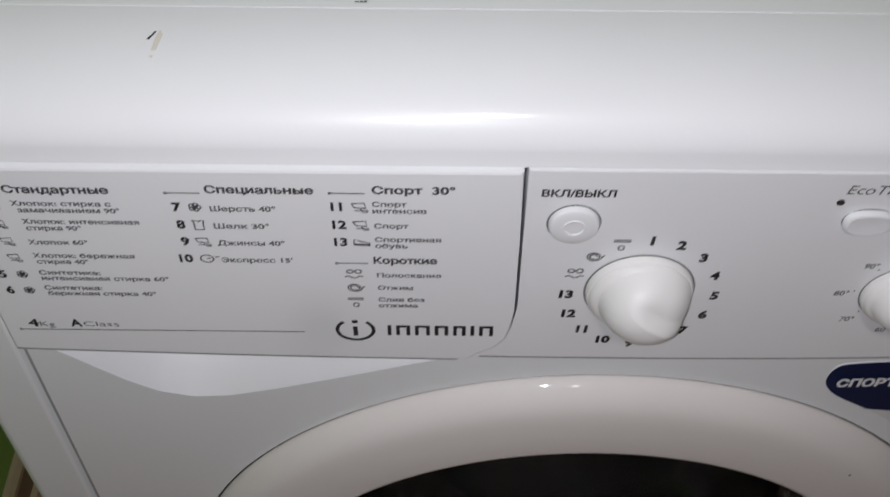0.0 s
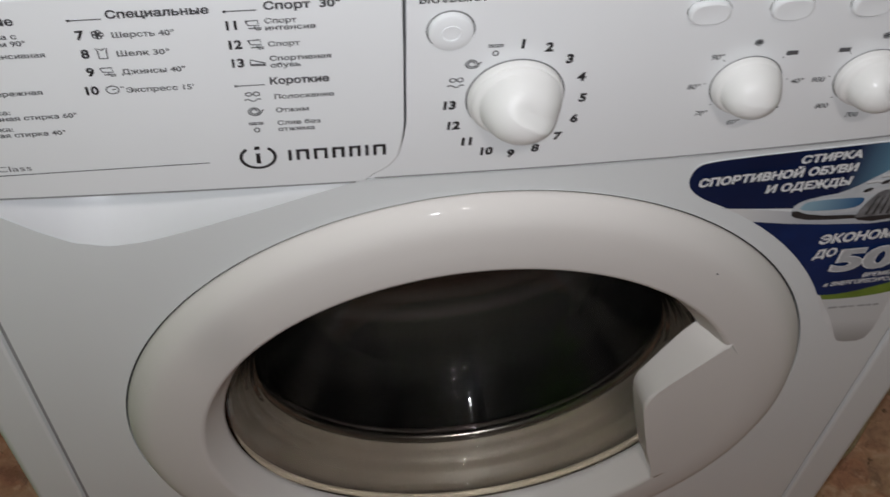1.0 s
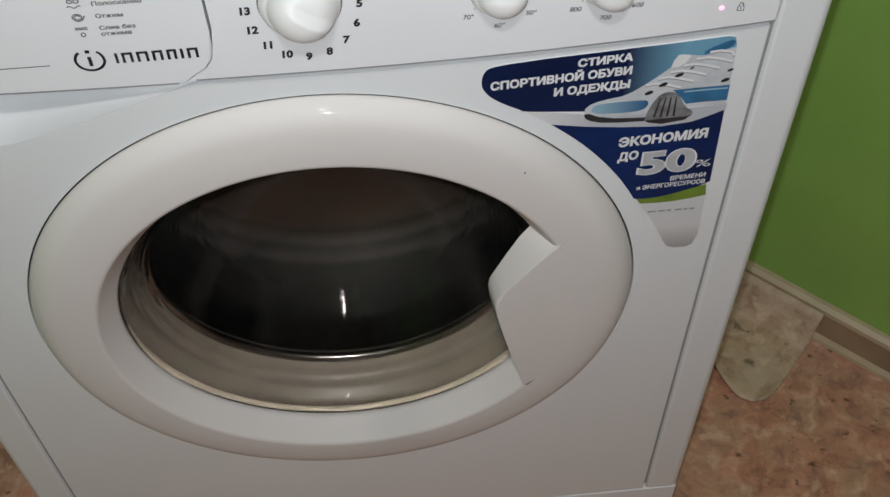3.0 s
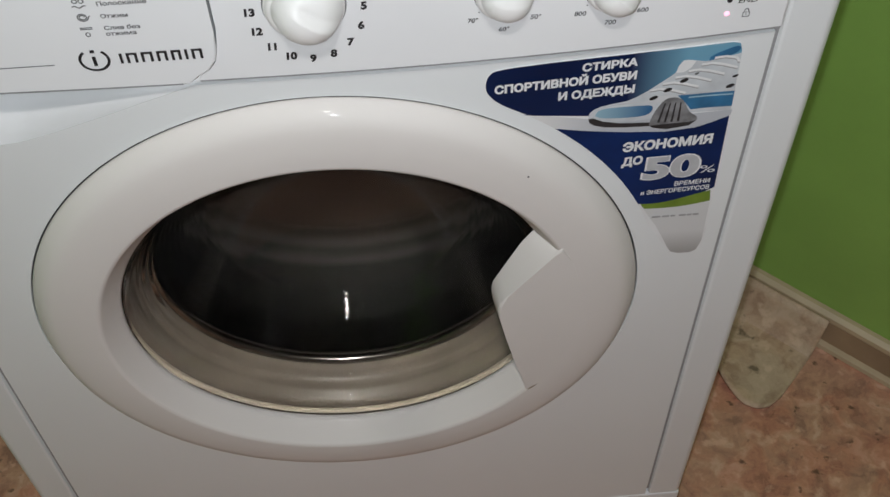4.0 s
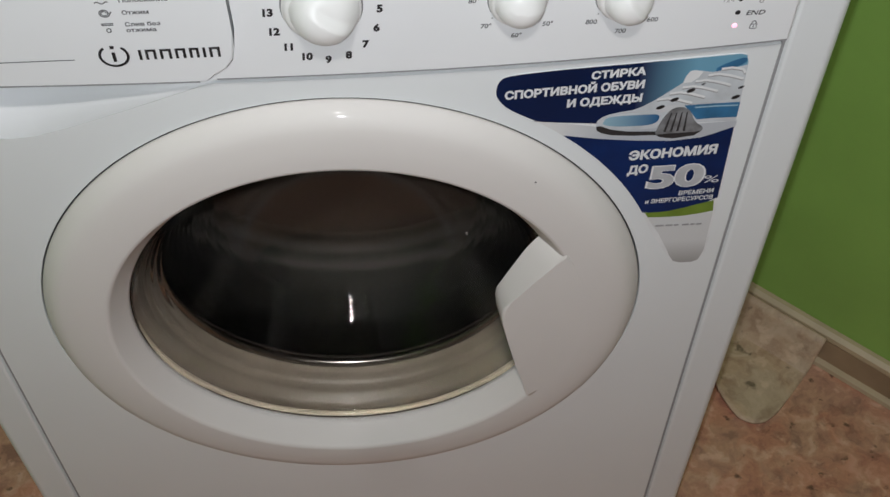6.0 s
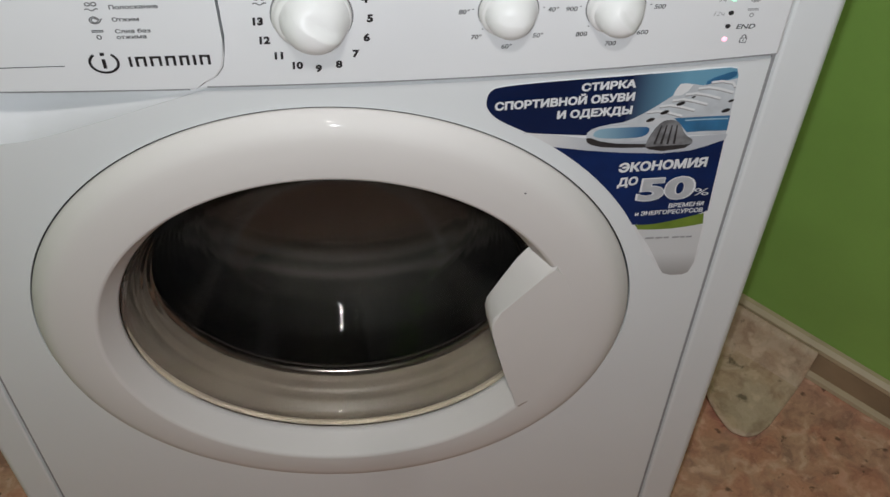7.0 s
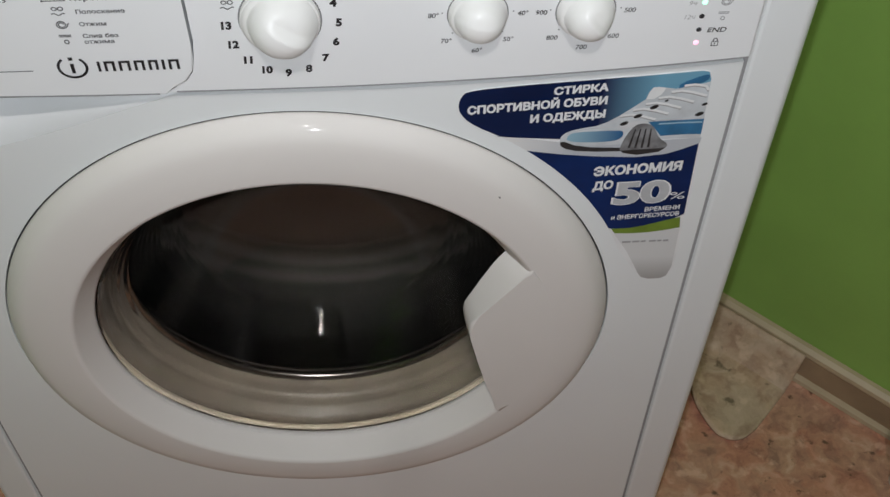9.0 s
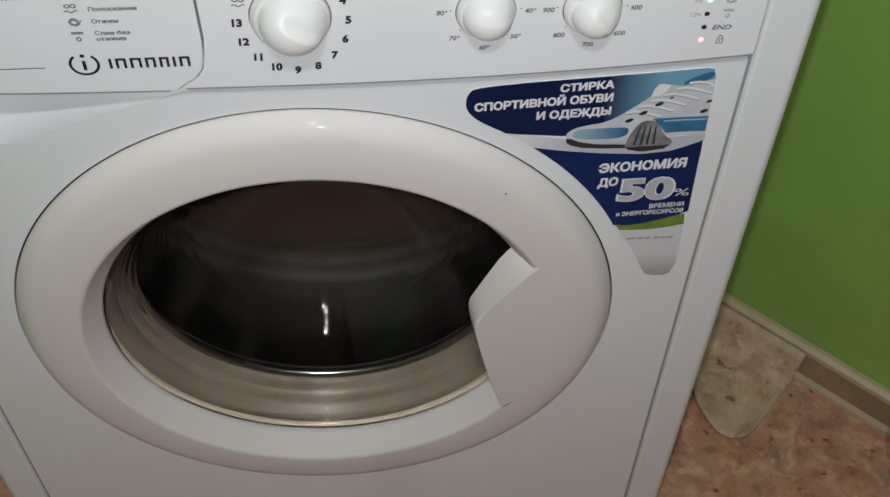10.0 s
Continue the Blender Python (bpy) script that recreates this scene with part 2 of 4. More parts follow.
def box(x0, x1, y0, y1, z0, z1, bevel=0.0, segments=2, bm=None):
    bm = bm or bmesh.new()
    vs = bmesh.ops.create_cube(bm, size=1.0)["verts"]
    for v in vs:
        v.co = Vector((x0 if v.co.x < 0 else x1, y0 if v.co.y < 0 else y1, z0 if v.co.z < 0 else z1))
    if bevel:
        es = list({e for v in vs for e in v.link_edges})
        bmesh.ops.bevel(bm, geom=es, offset=bevel, segments=segments, profile=0.6, affect="EDGES")
    return bm


def revolve(profile, centre, n=96, a0=0.0, a1=360.0, closed_profile=False):
    """Turns (radius, y) pairs about the line through centre along y."""
    bm = bmesh.new()
    full = abs(a1 - a0) >= 360
    steps = n if full else n + 1
    rings = []
    for i in range(steps):
        a = radians(a0 + (a1 - a0) * i / n)
        rings.append([bm.verts.new((centre[0] + r * math.cos(a), y, centre[1] + r * math.sin(a))) for r, y in profile])
    m = len(profile)
    for i in range(n):
        p, q = rings[i], rings[(i + 1) % steps]
        for j in range(m if closed_profile else m - 1):
            k = (j + 1) % m
            bm.faces.new((p[j], p[k], q[k], q[j]))
    bmesh.ops.remove_doubles(bm, verts=bm.verts, dist=1e-6)
    return bm


def slab(outline, y_front, y_back, bevel=0.0, segments=2):
    """A plate with an (x, z) outline; its front edges are rounded."""
    bm = bmesh.new()
    front = [bm.verts.new((x, y_front, z)) for x, z in outline]
    face = bm.faces.new(front)
    back = [bm.verts.new((x, y_back, z)) for x, z in outline]
    n = len(outline)
    for i in range(n):
        bm.faces.new((front[i], front[(i + 1) % n], back[(i + 1) % n], back[i]))
    if bevel:
        bmesh.ops.bevel(bm, geom=list(face.edges), offset=bevel, segments=segments, profile=0.5, affect="EDGES")
    return bm


def patch(outline, y, bm=None):
    """A flat printed patch just in front of y."""
    bm = bm or bmesh.new()
    bm.faces.new([bm.verts.new((x, y, z)) for x, z in outline])
    return bm


def oval(cx, cz, rx, rz, n=40, a0=0.0, a1=360.0):
    return [(cx + rx * math.cos(radians(a0 + (a1 - a0) * i / n)), cz + rz * math.sin(radians(a0 + (a1 - a0) * i / n))) for i in range(n if a1 - a0 >= 360 else n + 1)]


def band(points, width, y, bm=None):
    """A line of that width drawn through (x, z) points, flat at y."""
    bm = bm or bmesh.new()
    pts = [Vector(p) for p in points]
    left, right = [], []
    for i, p in enumerate(pts):
        d = (pts[min(i + 1, len(pts) - 1)] - pts[max(i - 1, 0)]).normalized()
        s = Vector((-d.y, d.x)) * width / 2
        left.append(bm.verts.new((p.x + s.x, y, p.y + s.y)))
        right.append(bm.verts.new((p.x - s.x, y, p.y - s.y)))
    for i in range(len(pts) - 1):
        bm.faces.new((left[i], left[i + 1], right[i + 1], right[i]))
    return bm


def glyph_outlines(words):
    """Closed outlines of the built-in font, one em tall; strokes that overlap stay apart."""
    cu = bpy.data.curves.new("letters", "FONT")
    cu.body = words
    tmp = bpy.data.objects.new("letters", cu)
    scene.collection.objects.link(tmp)
    bpy.context.view_layer.update()
    lines = []
    for sp in tmp.to_curve(bpy.context.evaluated_depsgraph_get(), apply_modifiers=False).splines:
        b, line = sp.bezier_points, []
        for k in range(len(b)):
            p, q = b[k], b[(k + 1) % len(b)]
            line.append(p.co.to_2d())
            span = q.co - p.co
            bend = max((p.handle_right - p.co).cross(span).length, (q.handle_left - q.co).cross(span).length)
            if bend > 1e-4 * max(span.length, 1e-6):
                line += [v.to_2d() for v in interpolate_bezier(p.co, p.handle_right, q.handle_left, q.co, 5)[1:-1]]
        line = [v for k, v in enumerate(line) if (v - line[k - 1]).length > 1e-4]
        if len(line) > 2:
            lines.append(line)
    tmp.to_curve_clear()
    bpy.data.objects.remove(tmp)
    return lines


def signed_area(line):
    return sum(line[k - 1].x * line[k].y - line[k].x * line[k - 1].y for k in range(len(line))) / 2


def inside(p, line):
    hit = False
    for k in range(len(line)):
        a, b = line[k - 1], line[k]
        if (a.y > p.y) != (b.y > p.y) and p.x < (b.x - a.x) * (p.y - a.y) / (b.y - a.y) + a.x:
            hit = not hit
    return hit


def fatten(line, d):
    """Moves an outline away from its filled side (its left) by d."""
    out = []
    for k in range(len(line)):
        e0, e1 = (line[k] - line[k - 1]).normalized(), (line[(k + 1) % len(line)] - line[k]).normalized()
        n0, n1 = Vector((e0.y, -e0.x)), Vector((e1.y, -e1.x))
        m = n0 + n1
        out.append(line[k] + (m * (min(2.0, 2 / max(m.length_squared, 0.5)) * d) if m.length > 1e-3 else n0 * d))
    return out


def lettering(words, x0, x1, z0, height, y, mat, parent, bold=0.0, slant=0.0, rise=0.0, align="", label=""):
    """Built-in font, between x0 and x1 (x1 None: natural width), its foot at z0; rise lifts the far end."""
    lines = glyph_outlines(words)
    areas = [signed_area(c) for c in lines]
    solid, holes = [], []
    for k, c in enumerate(lines):
        hollow = any(areas[m] * areas[k] < 0 and abs(areas[m]) > abs(areas[k]) and inside(c[0], d) for m, d in enumerate(lines) if m != k)
        (holes if hollow else solid).append(c if (areas[k] > 0) != hollow else c[::-1])
    lo, hi = min(v.x for c in solid for v in c), max(v.x for c in solid for v in c)
    s = height / 0.73
    sx = (x1 - x0) / (hi - lo) if x1 is not None else s
    wide = (hi - lo) * sx
    shift = -wide / 2 if align == "centre" else 0
    rings = [fatten(c, bold) for c in solid + holes]
    pts, edges = [], []
    for ring in rings:
        base = len(pts)
        pts += ring
        edges += [(base + k, base + (k + 1) % len(ring)) for k in range(len(ring))]
    vco, _, tris, *_ = delaunay_2d_cdt(pts, edges, [], 0, 1e-5)
    v = np.array([p[:] for p in vco])
    t = np.array(tris)
    mid = v[t].mean(1)
    wind = np.zeros(len(t), int)
    for ring in rings:
        a = np.array([p[:] for p in ring])
        b = np.roll(a, -1, 0)
        for (ax, ay), (bx, by) in zip(a, b):
            side = (bx - ax) * (mid[:, 1] - ay) - (mid[:, 0] - ax) * (by - ay)
            wind += ((ay <= mid[:, 1]) & (by > mid[:, 1]) & (side > 0)).astype(int) - ((ay > mid[:, 1]) & (by <= mid[:, 1]) & (side < 0)).astype(int)
    bm = bmesh.new()
    vs = []
    for px, pz in v:
        u = (px - lo) * sx
        vs.append(bm.verts.new((x0 + shift + u + slant * pz * s, y, z0 + pz * s + rise * u / max(wide, 1e-6))))
    for tri, w in zip(tris, wind):
        if w > 0:
            bm.faces.new([vs[k] for k in tri])
    bmesh.ops.delete(bm, geom=[p for p in bm.verts if not p.link_faces], context="VERTS")
    for f in bm.faces:
        f.normal_update()
        if f.normal.y > 0:
            f.normal_flip()
    me = bpy.data.meshes.new("lettering")
    bm.to_mesh(me)
    bm.free()
    me.materials.append(mat)
    ob = new("lettering", me)
    ob.parent = parent
    return tagged(ob, label)


def smoothstep(a, b, x):
    t = min(1, max(0, (x - a) / (b - a)))
    return t * t * (3 - 2 * t)


# ---------------------------------------------------------------- room
ROOM_Z = 2.7
WALL_ANGLE = -44.0                    # the wall beside the machine runs askew to it
wd = Vector((math.cos(radians(WALL_ANGLE)), math.sin(radians(WALL_ANGLE)), 0))
wn = Vector((-wd.y, wd.x, 0))         # out of the room
foot = Vector((0.585, 0.181, 0.0))    # foot of the skirting
wall_foot = foot + wn * 0.014


def along(base, u, out, z):
    p = base + wd * u + wn * out
    return (p.x, p.y, z)


def prism(base, sections, u0, u1):
    """Extrudes an (out, z) outline along the askew wall."""
    bm = bmesh.new()
    a = [bm.verts.new(along(base, u0, o, z)) for o, z in sections]
    b = [bm.verts.new(along(base, u1, o, z)) for o, z in sections]
    n = len(sections)
    for i in range(n):
        bm.faces.new((a[i], a[(i + 1) % n], b[(i + 1) % n], b[i]))
    bm.faces.new(a)
    bm.faces.new(list(reversed(b)))
    return bm


def room():
    bm = bmesh.new()
    bmesh.ops.create_grid(bm, x_segments=24, y_segments=24, size=2.6)
    for v in bm.verts:
        v.co.y -= 0.9
        v.co.z = 0.0006 * noise.noise(v.co * 6.0)
    thing("floor", bm, LINO, "worn red-brown marbled linoleum floor with dark flecks", "floor", "structure")
    section = [(0, 0), (0.12, 0), (0.12, ROOM_Z), (0, ROOM_Z)]
    thing("wall_east", prism(wall_foot, section, -2.2, 0.60), GREEN, "bright green painted wall beside the washing machine", "wall", "structure")
    # unseen grey walls, added to keep green and glare out of the door glass
    thing("wall_south_east", prism(wall_foot, section, 0.60, 3.2), DIM, "unseen plain grey wall, kept dim for the door glass", "wall", "structure")
    thing("wall_west", box(-0.66, -0.536, -0.25, 1.6, 0, ROOM_Z), GREEN, "bright green painted wall behind a skirting board", "wall", "structure")
    thing("wall_south_west", box(-0.66, -0.536, -3.0, -0.25, 0, ROOM_Z), DIM, "unseen plain grey wall, kept dim for the door glass", "wall", "structure")
    thing("wall_south", box(-0.66, 2.6, -3.12, -3.0, 0, ROOM_Z), DIM, "unseen plain grey wall, kept dim for the door glass", "wall", "structure")
    bm = box(-0.8, 3.2, -3.2, 1.8, ROOM_Z, ROOM_Z + 0.1)
    thing("ceiling", bm, CEILING, "plain white painted ceiling", "ceiling", "structure")
    # skirting: brown recessed face between two cream lips
    def skirting(name, make, label):
        base = tagged(new(name), label, "skirting", kind="structure")
        part("face", make([(0.004, 0.006), (0.0132, 0.006), (0.0132, 0.047), (0.004, 0.044)]), BROWN, base, "brown wood-patterned face")
        part("top_lip", make([(0.0045, 0.043), (0.0025, 0.047), (0.003, 0.053), (0.008, 0.0575), (0.0136, 0.058), (0.0136, 0.043)]), CREAM, base, "cream plastic lip")
        part("bottom_lip", make([(-0.003, 0.0005), (-0.002, 0.006), (0.004, 0.009), (0.0136, 0.009), (0.0136, 0.0005)]), CREAM, base, "cream plastic lip")
    skirting("baseboard_1", lambda s: prism(foot, s, -2.0, 3.0), "cream and brown plastic skirting along the green wall")

    def west(s):
        bm = bmesh.new()
        a = [bm.verts.new((-0.522 - o, -2.9, z)) for o, z in s]
        b = [bm.verts.new((-0.522 - o, 1.1, z)) for o, z in s]
        n = len(s)
        for i in range(n):
            bm.faces.new((a[i], a[(i + 1) % n], b[(i + 1) % n], b[i]))
        return bm
    skirting("baseboard_2", west, "cream and brown plastic skirting along the green wall")


def lino_scrap():
    """An offcut that lies on the floor and bends up over the skirting."""
    bm = bmesh.new()
    # distances along the wall (u) and out from its foot; the free edge is rounded
    cols, rows = 60, 16
    grid = []
    for i in range(cols + 1):
        u = -0.30 + 0.239 * i / cols
        k = (u + 0.30) / 0.239
        reach = max(0.05, 0.121 - 9.0 * (u + 0.09) ** 2) + 0.001 * math.sin(30 * k)
        if u > -0.0876:
            reach = 0.088 + 0.033 * (1 - min(1.0, (u + 0.0876) / 0.0266) ** 2.2) ** 0.5
        col = []
        for j in range(rows + 1):
            s = j / rows
            if s < 0.35:
                z = 0.047 * (1 - s / 0.35) ** 1.5 + 0.004
                o = 0.0015 - 0.031 * s / 0.35
            else:
                q = (s - 0.35) / 0.65
                o = -0.0295 - (reach - 0.021) * q
                z = 0.0045 + 0.0012 * math.sin(9 * k + 5 * q) + 0.008 * q * q * smoothstep(-0.085, -0.15, u)
            col.append(bm.verts.new(along(foot, u, o - 0.001, z)))
        grid.append(col)
    for i in range(cols):
        for j in range(rows):
            bm.faces.new((grid[i][j], grid[i + 1][j], grid[i + 1][j + 1], grid[i][j + 1]))
    ob = thing("linoleum_offcut", bm, LINO_PALE, "pale stone-patterned linoleum offcut bent up over the skirting", "linoleum scrap")
    sol = ob.modifiers.new("thickness", "SOLIDIFY")
    sol.thickness, sol.offset = 0.0022, 0.0


def drain_pipe():
    """White plastic pipe stub with a socket, beside the skirting."""
    base = tagged(new("drain_pipe"), "yellowed white plastic drain pipe stub with an open socket", "pipe")
    c = Vector((0.624, 0.080, 0.0))

    def tube(prof):
        bm = bmesh.new()
        n = 40
        rings = [[bm.verts.new((c.x + r * math.cos(2 * math.pi * i / n), c.y + r * math.sin(2 * math.pi * i / n), z)) for r, z in prof] for i in range(n)]
        for i in range(n):
            p, q = rings[i], rings[(i + 1) % n]
            for j in range(len(prof) - 1):
                bm.faces.new((p[j], p[j + 1], q[j + 1], q[j]))
        return bm
    part("pipe", tube([(0.0125, 0.0), (0.0125, 0.058), (0.0105, 0.058), (0.0105, 0.0)]), PIPE_WHITE, base)
    part("socket", tube([(0.0127, 0.046), (0.0190, 0.056), (0.0200, 0.078), (0.0225, 0.082), (0.0230, 0.089), (0.0215, 0.092), (0.0180, 0.090), (0.0170, 0.06), (0.0127, 0.046)]), PIPE_WHITE, base, "rounded collar")
    part("plug", tube([(0.0001, 0.072), (0.006, 0.073), (0.008, 0.078), (0.010, 0.073), (0.0174, 0.072)]), RUBBER, base, "grey rubber plug")


# ---------------------------------------------------------------- washing machine
W = 0.3060          # half width of the cabinet
G = 0.270           # half width of the front between the seams
DX, DZ = -0.004, 0.452   # centre of the door
DEPTH = 0.42
PANEL_Y, DRAWER_Y = -0.0070, -0.0088
LEDGE = 0.820


def panel_foot(x):
    return 0.6975 + (0.0125 if x > 0 else 0.006) * (x / G) ** 2


SCOOP = [(-0.2680, 0.6990), (-0.2560, 0.6885), (-0.2460, 0.6795), (-0.2320, 0.6668), (-0.2170, 0.6560), (-0.2000, 0.6510), (-0.1820, 0.6525), (-0.1600, 0.6585), (-0.1280, 0.6690), (-0.1050, 0.6770), (-0.0850, 0.6840), (-0.0650, 0.6910), (-0.0500, 0.6965)]


def scoop_edge(x):
    if x <= SCOOP[0][0] or x >= SCOOP[-1][0]:
        return None
    for (x0, z0), (x1, z1) in zip(SCOOP, SCOOP[1:]):
        if x0 <= x <= x1:
            t = (x - x0) / (x1 - x0)
            return z0 + (z1 - z0) * t


def plate_top(x):
    z = panel_foot(x) - 0.0087
    s = scoop_edge(x)
    return z if s is None else min(z, s)


def washing_machine():
    wm = tagged(new("washing_machine"), "white front-loading washing machine with a round glass door, running", "washing machine")

    # cabinet sides, folded round the front corner
    def flank(sign):
        bm = bmesh.new()
        prof = [(G + 0.0034, 0.012), (G + 0.0034, 0.0024), (G + 0.0044, 0.0006), (G + 0.0064, 0.0)]
        r = 0.007
        for i in range(13):
            a = radians(90 * i / 12)
            prof.append((W - r + r * math.sin(a), r - r * math.cos(a)))
        prof += [(W, 0.10), (W, DEPTH)]
        lo, hi = 0.1035, 0.846
        a = [bm.verts.new((sign * x, y, lo)) for x, y in prof]
        b = [bm.verts.new((sign * x, y, hi)) for x, y in prof]
        for i in range(len(prof) - 1):
            bm.faces.new((a[i], a[i + 1], b[i + 1], b[i]))
        return bm
    for sign in (-1, 1):
        ob = part("side_panel", flank(sign), WHITE_STEEL, wm, smooth=0)
        sol = ob.modifiers.new("thickness", "SOLIDIFY")
        sol.thickness, sol.offset = 0.0012, -1
        part("seam", box(sign * (G + 0.0014) - 0.0020, sign * (G + 0.0014) + 0.0020, 0.0030, 0.010, 0.11, 0.845), SEAM_AND_SHADOW, wm, "grey seam beside the front")
    part("back_panel", box(-W, W, DEPTH, DEPTH + 0.004, 0.03, 0.845), WHITE_STEEL, wm)
    part("base", box(-W + 0.004, W - 0.004, 0.03, DEPTH, 0.02, 0.05), DARK, wm, "dark base tray")
    part("kick_plate", box(-W, W, 0.0005, 0.03, 0.016, 0.1005, 0.004, 3), WHITE, wm)
    for x in (-0.25, 0.25):
        for y in (0.06, DEPTH - 0.05):
            bm = bmesh.new()
            bmesh.ops.create_cone(bm, cap_ends=True, segments=20, radius1=0.02, radius2=0.014, depth=0.022, matrix=Matrix.Translation((x, y, 0.0115)))
            part("foot", bm, DARK, wm, "black rubber foot")

    # worktop
    part("worktop", box(-W, W, 0.0432, DEPTH + 0.01, 0.834, 0.8515, 0.0010, 2), WHITE, wm, "white worktop with a dark scratch")

    part("worktop_seam", box(-G, G, 0.0416, 0.0434, 0.8462, 0.8508), GROOVE, wm, "dark seam before the worktop")

    # steel front with the door's opening
    bm = bmesh.new()
    outer = []
    z_lo = 0.1035
    n = 60
    for i in range(n):
        outer.append((-G, z_lo + (panel_foot(G) - 0.002 - z_lo) * i / n))
    for i in range(150):
        x = -G + 2 * G * i / 150
        outer.append((x, plate_top(x)))
    for i in range(n):
        outer.append((G, plate_top(G) + (z_lo - plate_top(G)) * i / n))
    for i in range(80):
        outer.append((G - 2 * G * i / 80, z_lo))
    outer[0:n] = [(-G, z_lo + (plate_top(-G) - z_lo) * i / n) for i in range(n)]
    rings = [(0.2290, 0.0), (0.2218, 0.0), (0.2215, 0.0003), (0.2213, 0.0020), (0.2206, 0.0150), (0.2120, 0.0160)]
    cols = []
    turn = np.unwrap([math.atan2(z - DZ, x - DX) for x, z in outer])
    turn = np.minimum.accumulate(turn) - np.arange(len(outer)) * 1e-5
    for (x, z), a in zip(outer, turn):
        col = [bm.verts.new((x, 0.003, z))]
        col.append(bm.verts.new((x, 0.0, z)))
        far = math.hypot(x - DX, z - DZ)
        for rad, y in rings:
            rad = min(rad, far - 0.0004) if rad > 0.2230 else rad
            col.append(bm.verts.new((DX + rad * math.cos(a), y, DZ + rad * math.sin(a))))
        cols.append(col)
    for i in range(len(cols)):
        p, q = cols[i], cols[(i + 1) % len(cols)]
        for j in range(len(p) - 1):
            bm.faces.new((p[j], q[j], q[j + 1], p[j + 1]))
    part("front_plate", bm, WHITE_STEEL, wm, smooth=40)

    # hand recess under the drawer
    bm = bmesh.new()
    cols = []
    m = 60
    for i in range(m + 1):
        x = SCOOP[0][0] + (SCOOP[-1][0] - SCOOP[0][0]) * i / m
        s = scoop_edge(min(max(x, SCOOP[0][0] + 1e-6), SCOOP[-1][0] - 1e-6))
        top = panel_foot(x) + 0.004
        deep = smoothstep(0.0, 1.0, (panel_foot(x) - s) / 0.047)
        col = []
        for j in range(15):
            v = j / 14
            col.append(bm.verts.new((x, 0.0 + 0.040 * deep * math.sin(v * math.pi / 2) ** 1.0 + 0.0008, s + (top - s) * (0.10 * v + 0.90 * v ** 2.2))))
        cols.append(col)
    for p, q in zip(cols, cols[1:]):
        for j in range(14):
            bm.faces.new((p[j], q[j], q[j + 1], p[j + 1]))
    part("hand_recess", bm, WHITE, wm, "smooth hand recess under the drawer", smooth=60)

    control_panel(wm)
    door(wm)
    sticker(wm)
    return wm


